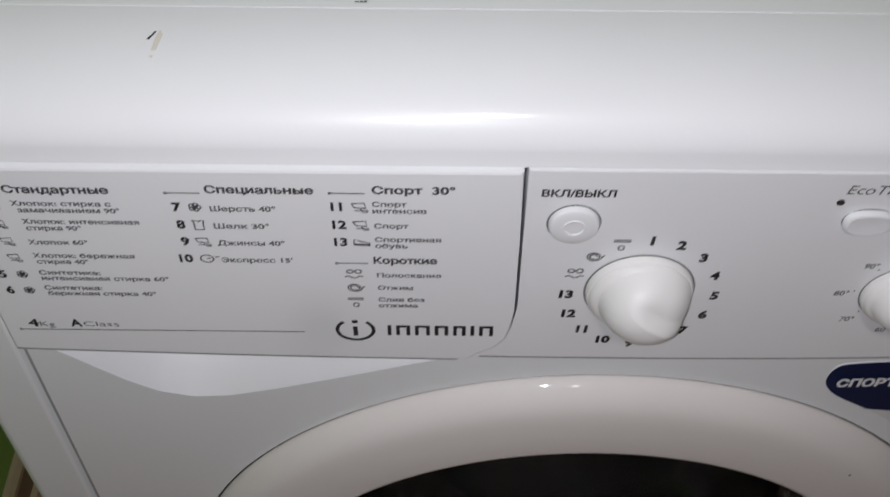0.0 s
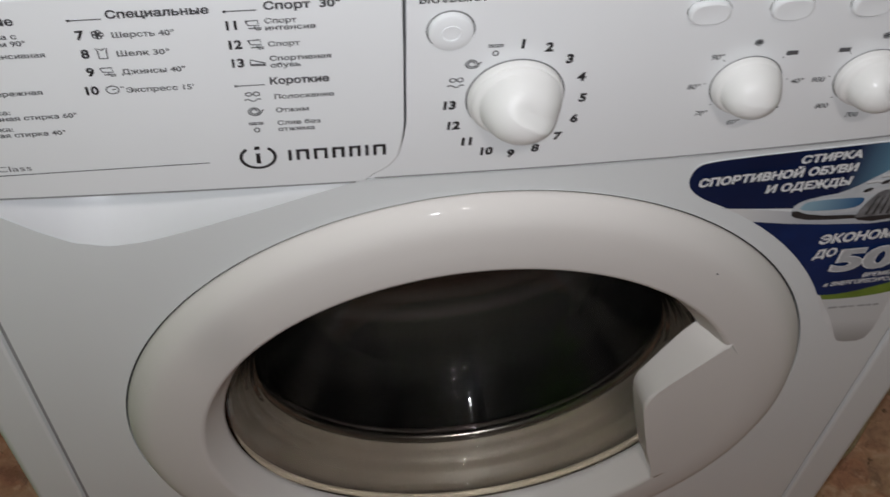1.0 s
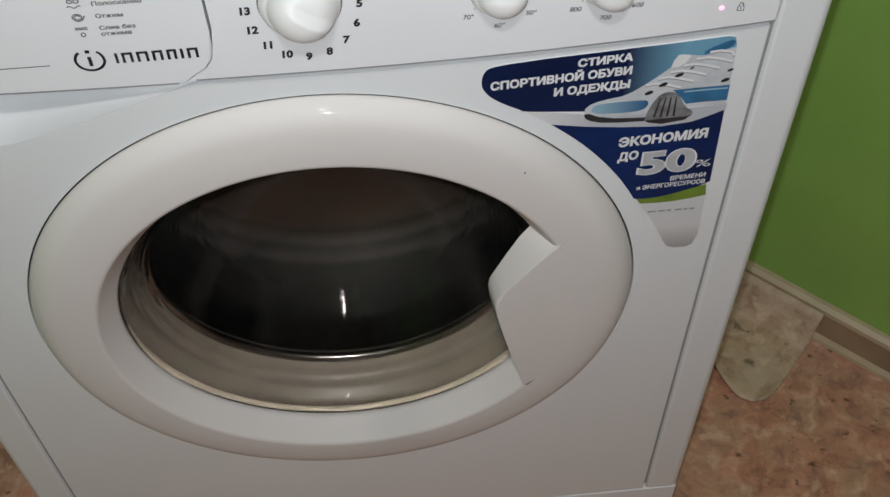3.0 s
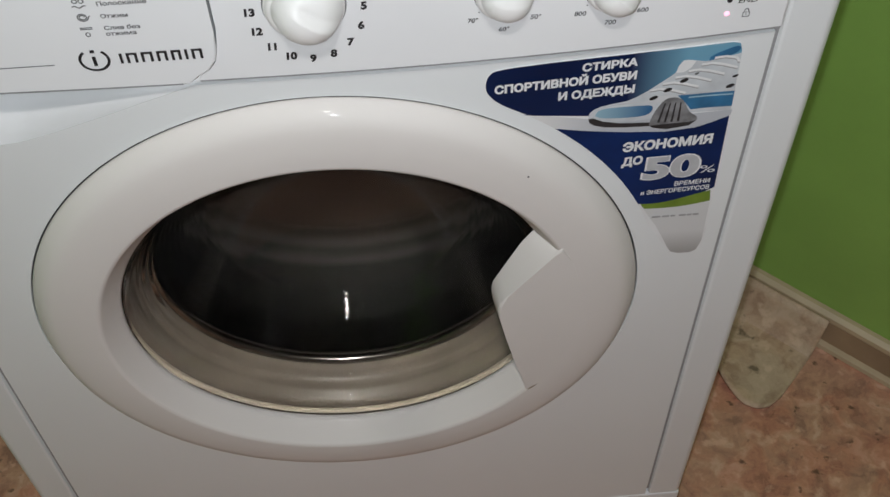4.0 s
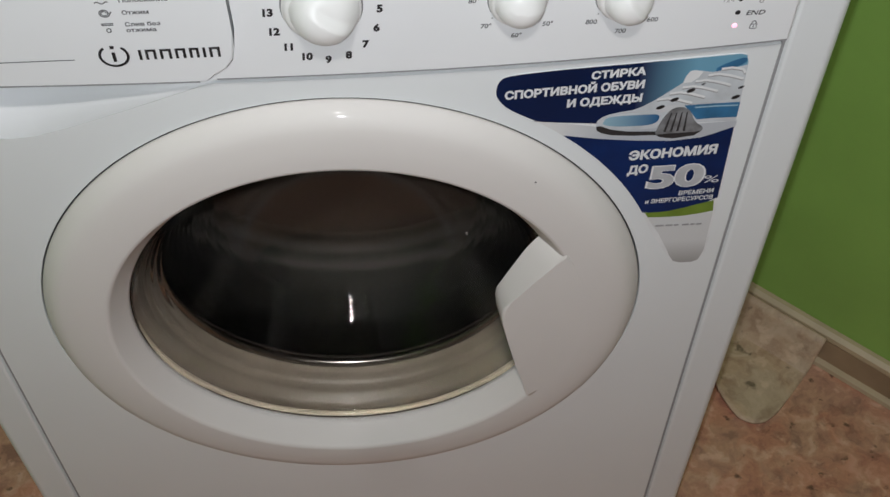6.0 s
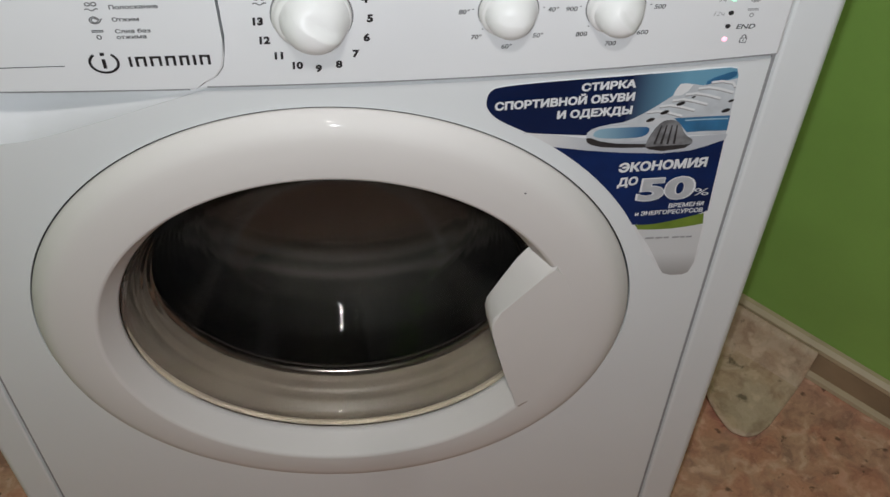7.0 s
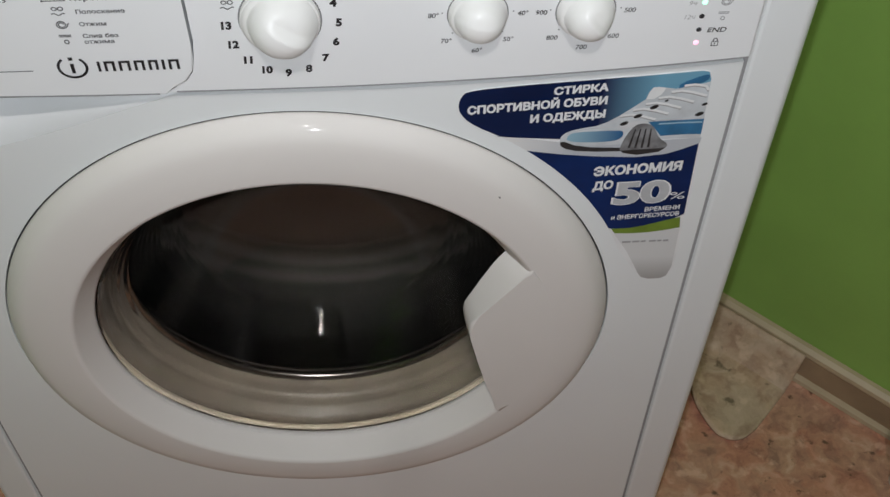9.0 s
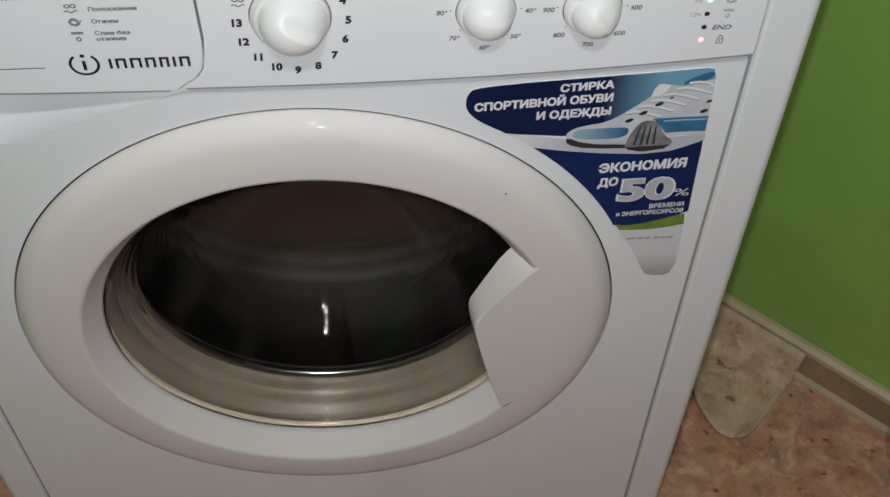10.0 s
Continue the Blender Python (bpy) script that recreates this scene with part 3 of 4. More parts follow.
def control_panel(wm):
    gap = 0.0007
    # drawer's right side with its rounded foot
    def divide(x, side):
        k = 1 if side > 0 else -1
        pts = [(-0.0505, LEDGE - 0.0012), (-0.0500, 0.780), (-0.0496, 0.735), (-0.0500, 0.722), (-0.0520, 0.713), (-0.0565, 0.7065), (-0.0630, 0.7020), (-0.0710, 0.6985)]
        return [(px + k * gap * (1.0 if pz > 0.715 else 0.8), pz - (0 if pz > 0.715 else k * gap)) for px, pz in pts]
    cp = part("control_panel", slab(
        divide(0, 1)[::-1] + [(G, LEDGE - 0.0012)] + [(G, panel_foot(G))] + [(G - (G + 0.0700) * i / 40, panel_foot(G - (G + 0.0700) * i / 40)) for i in range(1, 40)],
        PANEL_Y, 0.010, 0.0012), WHITE, wm, "white control panel with knobs and buttons")
    # painted grey lines on the fronts stand for the shadow gap below
    def under(a, b, y):
        return band([(a + (b - a) * i / 40, panel_foot(a + (b - a) * i / 40) + 0.0006) for i in range(41)], 0.0011, y - 0.00015)
    part("panel_seam", under(-0.064, G - 0.001, PANEL_Y), SEAM_AND_SHADOW, wm, "painted grey shadow line along the panel's foot", smooth=0)
    part("drawer_seam", under(-G + 0.002, -0.0735, DRAWER_Y), SEAM_AND_SHADOW, wm, "painted grey shadow line along the drawer's foot", smooth=0)
    # rounded top of the fascia
    bm = bmesh.new()
    prof = [(0.004, LEDGE - 0.0010), (PANEL_Y + 0.0002, LEDGE - 0.0006), (PANEL_Y - 0.0004, LEDGE)]
    prof += [(-0.0064, 0.8238)]
    for i in range(1, 19):
        a = radians(80 * i / 18)
        prof.append((-0.0064 + 0.0580 * (1 - math.cos(a)), 0.8238 + 0.0290 * math.sin(a)))
    prof += [(0.0418, 0.8505), (0.0418, 0.830)]
    for x0, x1 in ((-G, G),):
        k = 40
        rows = [[bm.verts.new((x0 + (x1 - x0) * i / k, y, z)) for y, z in prof] for i in range(k + 1)]
        for p, q in zip(rows, rows[1:]):
            for j in range(len(prof) - 1):
                bm.faces.new((p[j], q[j], q[j + 1], p[j + 1]))
        bm.faces.new(rows[0])
        bm.faces.new(rows[-1])
    part("fascia_top", bm, WHITE, wm, "rounded white fascia with a chipped spot", smooth=40)
    part("cavity", box(-G + 0.003, G - 0.003, 0.011, 0.012, 0.69, 0.835), GAP, wm, "dark gap behind the panel")
    part("cavity", box(-0.044, G - 0.003, 0.0125, 0.0135, 0.6765, 0.70), GAP, wm, "dark gap under the panel")
    # small chip with a rub mark
    chip = part("chip", patch([(-0.1884, -0.0016), (-0.1874, -0.0017), (-0.1860, 0.0002), (-0.1850, 0.0018), (-0.1856, 0.0021), (-0.1866, 0.0006)], 0.0), INK, wm, "dark chip in the white paint", smooth=0)
    chip.rotation_euler = (radians(-75), 0, 0)
    chip.location = (0.0, 0.0272, 0.8505)
    rub = part("rub_mark", patch([(-0.1868, -0.0085), (-0.1855, -0.0088), (-0.1840, -0.0040), (-0.1826, 0.0010), (-0.1838, 0.0030), (-0.1852, 0.0000)], 0.0), RUB, wm, "faint yellowish rub mark", smooth=0)
    rub.rotation_euler = (radians(-72), 0, 0)
    rub.location = (0.0, 0.0268, 0.8503)
    sc = part("scratch", patch([(-0.1145, 0.0458), (-0.1105, 0.0457), (-0.1090, 0.0462), (-0.1100, 0.0467), (-0.1145, 0.0462)], 0.0), INK, wm, "dark scratch on the worktop")
    sc.rotation_euler = (radians(-90), 0, 0)
    sc.location = (0, 0.0, 0.8520)

    # detergent drawer
    edge = divide(0, -1)
    foot_line = [(-0.0720 - (G - 0.0720 - 0.0008) * i / 30, panel_foot(-0.072 - (G - 0.0720 - 0.0008) * i / 30)) for i in range(31)]
    dr = part("detergent_drawer", slab([(-G + 0.0008, LEDGE - 0.0018)] + edge + foot_line, DRAWER_Y, 0.008, 0.0014), WHITE, wm, "white drawer front with programme list")
    drawer_print(dr)
    panel_print(cp)

    # programme knob and the two small knobs
    knob(wm, 0.0005, 0.7480, 0.0214, 0.0205, 36.0, 0.22)
    knob(wm, 0.109, 0.7475, 0.0160, 0.0155, 8.0, 0.05)
    knob(wm, 0.169, 0.7475, 0.0158, 0.0158, 52.0)
    # on/off button
    bt = part("power_button", button(-0.0305, 0.7895, 0.0098, 0.0098), WHITE, wm, "round white power button")
    part("ring_mark", revolve([(0.0036, PANEL_Y - 0.0033), (0.0043, PANEL_Y - 0.0034), (0.0043, PANEL_Y - 0.0026), (0.0036, PANEL_Y - 0.0026)], (-0.0305, 0.7895), 32, closed_profile=True), WHITE, bt)
    part("button_seam", revolve([(0.0097, PANEL_Y - 0.0003), (0.0106, PANEL_Y - 0.0003)], (-0.0305, 0.7895), 40), GROOVE, bt, "grey gap")
    for x in (0.0815, 0.1185, 0.1550):
        ob = part("option_button", button(x, 0.7925, 0.0094, 0.0062), WHITE, wm, "oval white option button")
        bm = bmesh.new()
        a, b = oval(x, 0.7925, 0.0092, 0.0060, 40), oval(x, 0.7928, 0.0100, 0.0067, 40)
        va, vb = [bm.verts.new((p, PANEL_Y - 0.0003, q)) for p, q in a], [bm.verts.new((p, PANEL_Y - 0.0003, q)) for p, q in b]
        for i in range(40):
            bm.faces.new((va[i], va[(i + 1) % 40], vb[(i + 1) % 40], vb[i]))
        part("button_seam", bm, GROOVE, ob, "grey gap")
        led(wm, x - 0.0130, 0.8025, INK, "unlit black indicator")
    for z, mat, label in ((0.7225, LED_PINK, "glowing pink indicator"), (0.7318, INK, "unlit black indicator"), (0.7412, INK, "unlit black indicator"), (0.7508, LED_GREEN, "glowing pale green indicator"), (0.7602, INK, "unlit black indicator"), (0.7696, INK, "unlit black indicator")):
        led(wm, 0.2355, z, mat, label)


def led(wm, x, z, mat, label):
    part("indicator", revolve([(0.0, PANEL_Y - 0.0007), (0.0010, PANEL_Y - 0.0006), (0.00155, PANEL_Y - 0.0002), (0.00155, PANEL_Y + 0.001)], (x, z), 20), mat, wm, label)


def button(cx, cz, rx, rz):
    bm = bmesh.new()
    prof = [(1.0, 0.001), (1.0, -0.0016), (0.96, -0.0026), (0.86, -0.0031), (0.4, -0.0029), (0.0, -0.0028)]
    n = 40
    cols = []
    for i in range(n):
        a = 2 * math.pi * i / n
        cx_, sx_ = math.cos(a), math.sin(a)
        sq = (abs(cx_) ** 2.6 + abs(sx_) ** 2.6) ** (-1 / 2.6) if rx != rz else 1.0
        cols.append([bm.verts.new((cx + rx * k * cx_ * sq, PANEL_Y + y, cz + rz * k * sx_ * sq)) for k, y in prof])
    for i in range(n):
        p, q = cols[i], cols[(i + 1) % n]
        for j in range(len(prof) - 1):
            bm.faces.new((p[j], q[j], q[j + 1], p[j + 1]))
    return bm


def knob(wm, cx, cz, radius, tall, turn, scoop=0.16):
    """A round knob: a fat grip, steep on one side and hollowed on the other, on a thin collar."""
    base = part("knob", revolve([(radius * 1.03, PANEL_Y + 0.001), (radius * 1.03, PANEL_Y - 0.0024), (radius * 1.01, PANEL_Y - 0.0034), (radius * 0.97, PANEL_Y - 0.0040), (radius * 0.88, PANEL_Y - 0.0042)], (cx, cz), 64), KNOB, wm, "glossy white turning knob")
    part("knob_seam", revolve([(radius * 1.03, PANEL_Y - 0.0003), (radius * 1.07, PANEL_Y - 0.0003)], (cx, cz), 64), GROOVE, base, "grey gap round the knob")
    bm = bmesh.new()
    rings, n = 26, 72
    ca, sa = math.cos(radians(-turn)), math.sin(radians(-turn))
    prev = None
    for i in range(rings + 1):
        r = math.sin(math.pi / 2 * i / rings)
        row = []
        for j in range(n):
            a = 2 * math.pi * j / n
            u, v = r * math.cos(a), r * math.sin(a)
            d = math.hypot(u - 0.05, v - 0.09) / 0.93
            ball = max(0.0, 1 - d ** 2.3) ** 0.5
            hollow = 1 - scoop * smoothstep(0.14, 0.44, v) * smoothstep(-0.80, 0.0, u)
            mixed = 0.5 * (ball * hollow + 0.22 + math.sqrt((ball * hollow - 0.22) ** 2 + 0.003))
            h = tall * mixed * max(0.0, 1 - r ** 9) ** 0.5 + 0.001
            x, z = (u * ca - v * sa) * radius * 0.985, (u * sa + v * ca) * radius * 0.985
            row.append(bm.verts.new((cx + x, PANEL_Y - 0.0024 - h, cz + z)))
        if prev:
            for j in range(n):
                bm.faces.new((prev[j], prev[(j + 1) % n], row[(j + 1) % n], row[j]))
        prev = row
    part("grip", bm, KNOB, base, smooth=0)
    grip = base.children[-1]
    for f in grip.data.polygons:
        f.use_smooth = True


def strokes(parent, mat, y, name, items, label=""):
    """One small printed sign out of lines: lists of (x, z) points with a width."""
    bm = bmesh.new()
    for pts, width in items:
        band(pts, width, y, bm)
    return part(name, bm, mat, parent, label, smooth=0)


def sign(kind, x, z, s, parent, mat, y):
    """Little wash signs, s tall."""
    w = s * 0.10
    if kind == "basin":
        items = [([(x - s * .5, z + s * .25), (x + s * .5, z + s * .25)], w), ([(x - s * .5, z + s * .4), (x + s * .5, z + s * .4)], w), (oval(x, z - s * .3, s * .17, s * .2, 14) + [(x + s * .17, z - s * .3)], w)]
    elif kind == "spiral":
        items = [([(x + (0.18 + .30 * k / 40) * s * math.cos(k / 40 * 4 * math.pi), z + (0.16 + .26 * k / 40) * s * math.sin(k / 40 * 4 * math.pi)) for k in range(41)] + [(x + s * .62, z + s * .12)], w)]
    elif kind == "rinse":
        items = [(oval(x - s * .22, z + s * .3, s * .2, s * .16, 14) + [(x - s * .02, z + s * .3)], w), (oval(x + s * .28, z + s * .3, s * .2, s * .18, 14) + [(x + s * .48, z + s * .3)], w), ([(x + (k / 12 - .5) * s * 1.1, z - s * .25 + s * .1 * math.sin(k / 12 * 9)) for k in range(13)], w)]
    elif kind == "shirt":
        items = [([(x - s * .28, z - s * .45), (x - s * .28, z + s * .2), (x - s * .4, z + s * .42), (x - s * .1, z + s * .36), (x, z + s * .26), (x + s * .12, z + s * .38), (x + s * .34, z + s * .42), (x + s * .28, z + s * .1), (x + s * .28, z - s * .45), (x - s * .28, z - s * .45)], w)]
    elif kind == "clock":
        items = [(oval(x, z, s * .42, s * .36, 18) + [(x + s * .42, z)], w), ([(x, z), (x + s * .25, z + s * .05)], w), ([(x + s * .55, z + s * .2), (x + s * .8, z + s * .2)], w)]
    elif kind == "lock":
        items = [([(x - s * .3, z - s * .45), (x - s * .3, z + s * .05), (x + s * .3, z + s * .05), (x + s * .3, z - s * .45), (x - s * .3, z - s * .45)], w), (oval(x, z + s * .1, s * .2, s * .34, 12, 0, 180), w), ([(x, z - s * .08), (x, z - s * .3)], w)]
    elif kind == "flower":
        items = [(oval(x + s * .2 * math.cos(k * 1.26), z + s * .2 * math.sin(k * 1.26), s * .17, s * .17, 10) + [(x + s * .2 * math.cos(k * 1.26) + s * .17, z + s * .2 * math.sin(k * 1.26))], w) for k in range(5)]
    elif kind == "shoe":
        items = [([(x - s * .5, z - s * .2), (x + s * .5, z - s * .25)], w * 2), ([(x - s * .5, z - s * .1), (x - s * .45, z + s * .25), (x - s * .1, z + s * .1), (x + s * .5, z - s * .1)], w)]
    else:
        items = [([(x - s * .45, z + s * .3), (x + s * .3, z + s * .34), (x + s * .36, z - s * .1), (x - s * .3, z - s * .05), (x - s * .45, z + s * .3)], w), ([(x + s * .05, z - s * .15), (x + s * .2, z - s * .45), (x + s * .5, z - s * .4)], w), ([(x - s * .3, z - s * .3), (x + s * .5, z - s * .28)], w)]
    return strokes(parent, mat, y, kind + "_sign", items)


def drawer_print(dr):
    y = DRAWER_Y - 0.0004
    cap, small = 0.0040, 0.0027

    def head(words, x0, x1, z):
        lettering(words, x0, x1, z - cap / 2, cap, y, INK_HEAD, dr, bold=0.034)

    def line(words, x0, x1, z, h=small):
        lettering(words, x0, x1, z - h / 2, h, y, INK_GREY, dr, bold=0.026)

    def number(words, x0, x1, z):
        lettering(words, x0, None, z - 0.0021, 0.0047, y, INK, dr, bold=0.040)

    head("Стандартные", -0.244, -0.205, 0.8075)
    head("Специальные", -0.169, -0.129, 0.8085)
    head("Спорт  30°", -0.107, -0.0765, 0.8090)
    head("Короткие", -0.108, -0.083, 0.7680)
    for x0, x1, z in ((-0.184, -0.171, 0.8063), (-0.123, -0.110, 0.8070), (-0.123, -0.1105, 0.7660), (-0.262, -0.140, 0.7188), (-0.2665, -0.2475, 0.8060)):
        strokes(dr, INK_GREY, y, "rule", [([(x0, z), (x1, z)], 0.0006), ([(x0 - 0.0005, z), (x0 + 0.0007, z)], 0.0013)])
    line("Хлопок: стирка с", -0.2430, -0.2055, 0.7998)
    line("замачиванием 90°", -0.2415, -0.2030, 0.7960)
    line("Хлопок: интенсивная", -0.2415, -0.1970, 0.7895)
    line("стирка 90°", -0.2410, -0.2200, 0.7857)
    line("Хлопок 60°", -0.2425, -0.2195, 0.7772)
    line("Хлопок: бережная", -0.2430, -0.2030, 0.7690)
    line("стирка 40°", -0.2425, -0.2220, 0.7652)
    line("Синтетика:", -0.2435, -0.2190, 0.7582)
    line("интенсивная стирка 60°", -0.2435, -0.1920, 0.7545)
    line("Синтетика:", -0.2440, -0.2205, 0.7482)
    line("бережная стирка 40°", -0.2435, -0.1990, 0.7445)
    for k, z in enumerate((0.7982, 0.7878, 0.7775, 0.7675, 0.7568, 0.7463)):
        number(str(k + 1), -0.2600, -0.2573, z)
        sign("garment" if k != 4 and k != 5 else "flower", -0.2508, z, 0.0058, dr, INK_GREY, y)
    for k, (z, words, x1) in enumerate(((0.7985, "Шерсть 40°", -0.1440), (0.7885, "Шелк 30°", -0.1475), (0.7785, "Джинсы 40°", -0.1425), (0.7680, "Экспресс 15'", -0.1405))):
        number(str(7 + k), -0.1825 if k < 3 else -0.1850, -0.1795, z)
        sign(("flower", "shirt", "garment", "clock")[k], -0.1742, z, 0.0062, dr, INK_GREY, y)
        line(words, -0.1685, x1, z - 0.0006, 0.0029)
    for k, z in enumerate((0.7995, 0.7892, 0.7790)):
        number(str(11 + k), -0.1228, -0.1178, z)
        sign(("garment", "garment", "shoe")[k], -0.1122, z, 0.0065, dr, INK_GREY, y)
    line("Спорт", -0.1073, -0.0945, 0.8012)
    line("интенсив", -0.1073, -0.0870, 0.7975)
    line("Спорт", -0.1070, -0.0940, 0.7888)
    line("Спортивная", -0.1070, -0.0815, 0.7808)
    line("обувь", -0.1070, -0.0945, 0.7770)
    for kind, z in (("rinse", 0.7588), ("spiral", 0.7503), ("basin", 0.7405)):
        sign(kind, -0.1165, z, 0.0066, dr, INK_GREY, y)
    line("Полоскание", -0.1070, -0.0812, 0.7585)
    line("Отжим", -0.1070, -0.0928, 0.7503)
    line("Слив без", -0.1070, -0.0880, 0.7423)
    line("отжима", -0.1070, -0.0910, 0.7383)
    lettering("4", -0.2575, -0.2535, 0.7210, 0.0052, y, INK, dr, bold=0.03)
    lettering("Kg", -0.2528, -0.2465, 0.7210, 0.0036, y, INK_GREY, dr)
    lettering("A", -0.2395, -0.2350, 0.7212, 0.0052, y, INK, dr, bold=0.03)
    lettering("Class", -0.2342, -0.2190, 0.7214, 0.0036, y, INK_GREY, dr)
    # maker's mark as plain shapes
    cx, cz = -0.1178, 0.7205
    strokes(dr, INK, y, "round_mark", [
        (oval(cx, cz, 0.0078, 0.0072, 40, 128, 412), 0.0016),
        ([(cx, cz - 0.0042), (cx, cz + 0.0026)], 0.0020),
        ([(cx, cz + 0.0050), (cx, cz + 0.0072)], 0.0024)], "round black mark")
    bars = bmesh.new()
    x = -0.1040
    for k, (wide, low) in enumerate(((0.0016, 0), (0.0060, 0), (0.0064, 0), (0.0058, 0), (0.0054, 0), (0.0016, 0), (0.0060, 0))):
        z0, z1 = cz - 0.0036, cz + 0.0036
        if wide < 0.003:
            band([(x + wide / 2, z0), (x + wide / 2, z1)], 0.0016, y, bars)
        else:
            band([(x + 0.0008, z0), (x + 0.0008, z1)], 0.0016, y, bars)
            band([(x + wide - 0.0008, z0), (x + wide - 0.0008, z1)], 0.0016, y, bars)
            band([(x + 0.0016, z1 - 0.0008), (x + wide - 0.0016, z1 - 0.0008)], 0.0016, y, bars)
        x += wide + 0.0021
    part("name_mark", bars, INK, dr, "row of plain black bars", smooth=0)


def panel_print(cp):
    y = PANEL_Y - 0.0004
    lettering("ВКЛ/ВЫКЛ", -0.0440, -0.0165, 0.8045, 0.0038, y, INK, cp, bold=0.03, slant=0.06)
    lettering("EcoTime", 0.0690, 0.0940, 0.8075, 0.0050, y, INK_GREY, cp, slant=0.25)
    for x in (0.1085, 0.1450):
        strokes(cp, INK_GREY, y, "word_bar", [([(x, 0.8100), (x + 0.022, 0.8100)], 0.0030)])
    cx, cz, rx, rz = 0.0014, 0.7450, 0.0308, 0.0347
    for k in range(16):
        a = radians(90 - 22.5 * k)
        x, z = cx + rx * math.cos(a), cz + rz * math.sin(a)
        if k < 13:
            lettering(str(k + 1), x, None, z - 0.0025, 0.0050, y, INK, cp, bold=0.054, slant=0.06, align="centre")
        else:
            sign(("rinse", "spiral", "basin")[k - 13], x, z, 0.0068, cp, INK_GREY, y)
    for cx, words in ((0.109, ("", "-", "40°", "50°", "60°", "70°", "80°", "90°")), (0.169, ("", "-", "500", "600", "700", "800", "900", "-"))):
        for k, w in enumerate(words):
            a = radians(90 - 45 * k)
            x, z = cx + 0.0248 * math.cos(a), 0.7475 + 0.0252 * math.sin(a)
            if w == "":
                sign("flower", x, z, 0.0050, cp, INK_GREY, y)
            elif w == "-":
                strokes(cp, INK_GREY, y, "word_bar", [([(x - 0.0028, z), (x + 0.0028, z)], 0.0026)])
            else:
                lettering(w, x, None, z - 0.0016, 0.0032, y, INK_GREY, cp, bold=0.02, slant=0.12, align="centre")
            if k:
                x, z = cx + 0.0197 * math.cos(a), 0.7490 + 0.0197 * math.sin(a)
                strokes(cp, INK_GREY, y, "tick", [([(x - 0.0004, z), (x + 0.0004, z)], 0.0007)])
    lettering("END", 0.2405, 0.2510, 0.7300, 0.0034, y, INK, cp, bold=0.014, slant=0.2)
    sign("lock", 0.2465, 0.7228, 0.0062, cp, INK_GREY, y)
    sign("basin", 0.2475, 0.7415, 0.0062, cp, INK_PALE, y)
    sign("spiral", 0.2475, 0.7512, 0.0064, cp, INK_PALE, y)
    sign("rinse", 0.2475, 0.7606, 0.0062, cp, INK_PALE, y)
    sign("garment", 0.2475, 0.7700, 0.0062, cp, INK_PALE, y)
    for w, z in (("12ч", 0.7412), ("9ч", 0.7508)):
        lettering(w, 0.2285, None, z - 0.0016, 0.0032, y, INK_PALE, cp, slant=0.2, align="centre")
    for z in (0.7602, 0.7696):
        strokes(cp, INK_PALE, y, "word_bar", [([(0.2260, z), (0.2310, z)], 0.0024)])


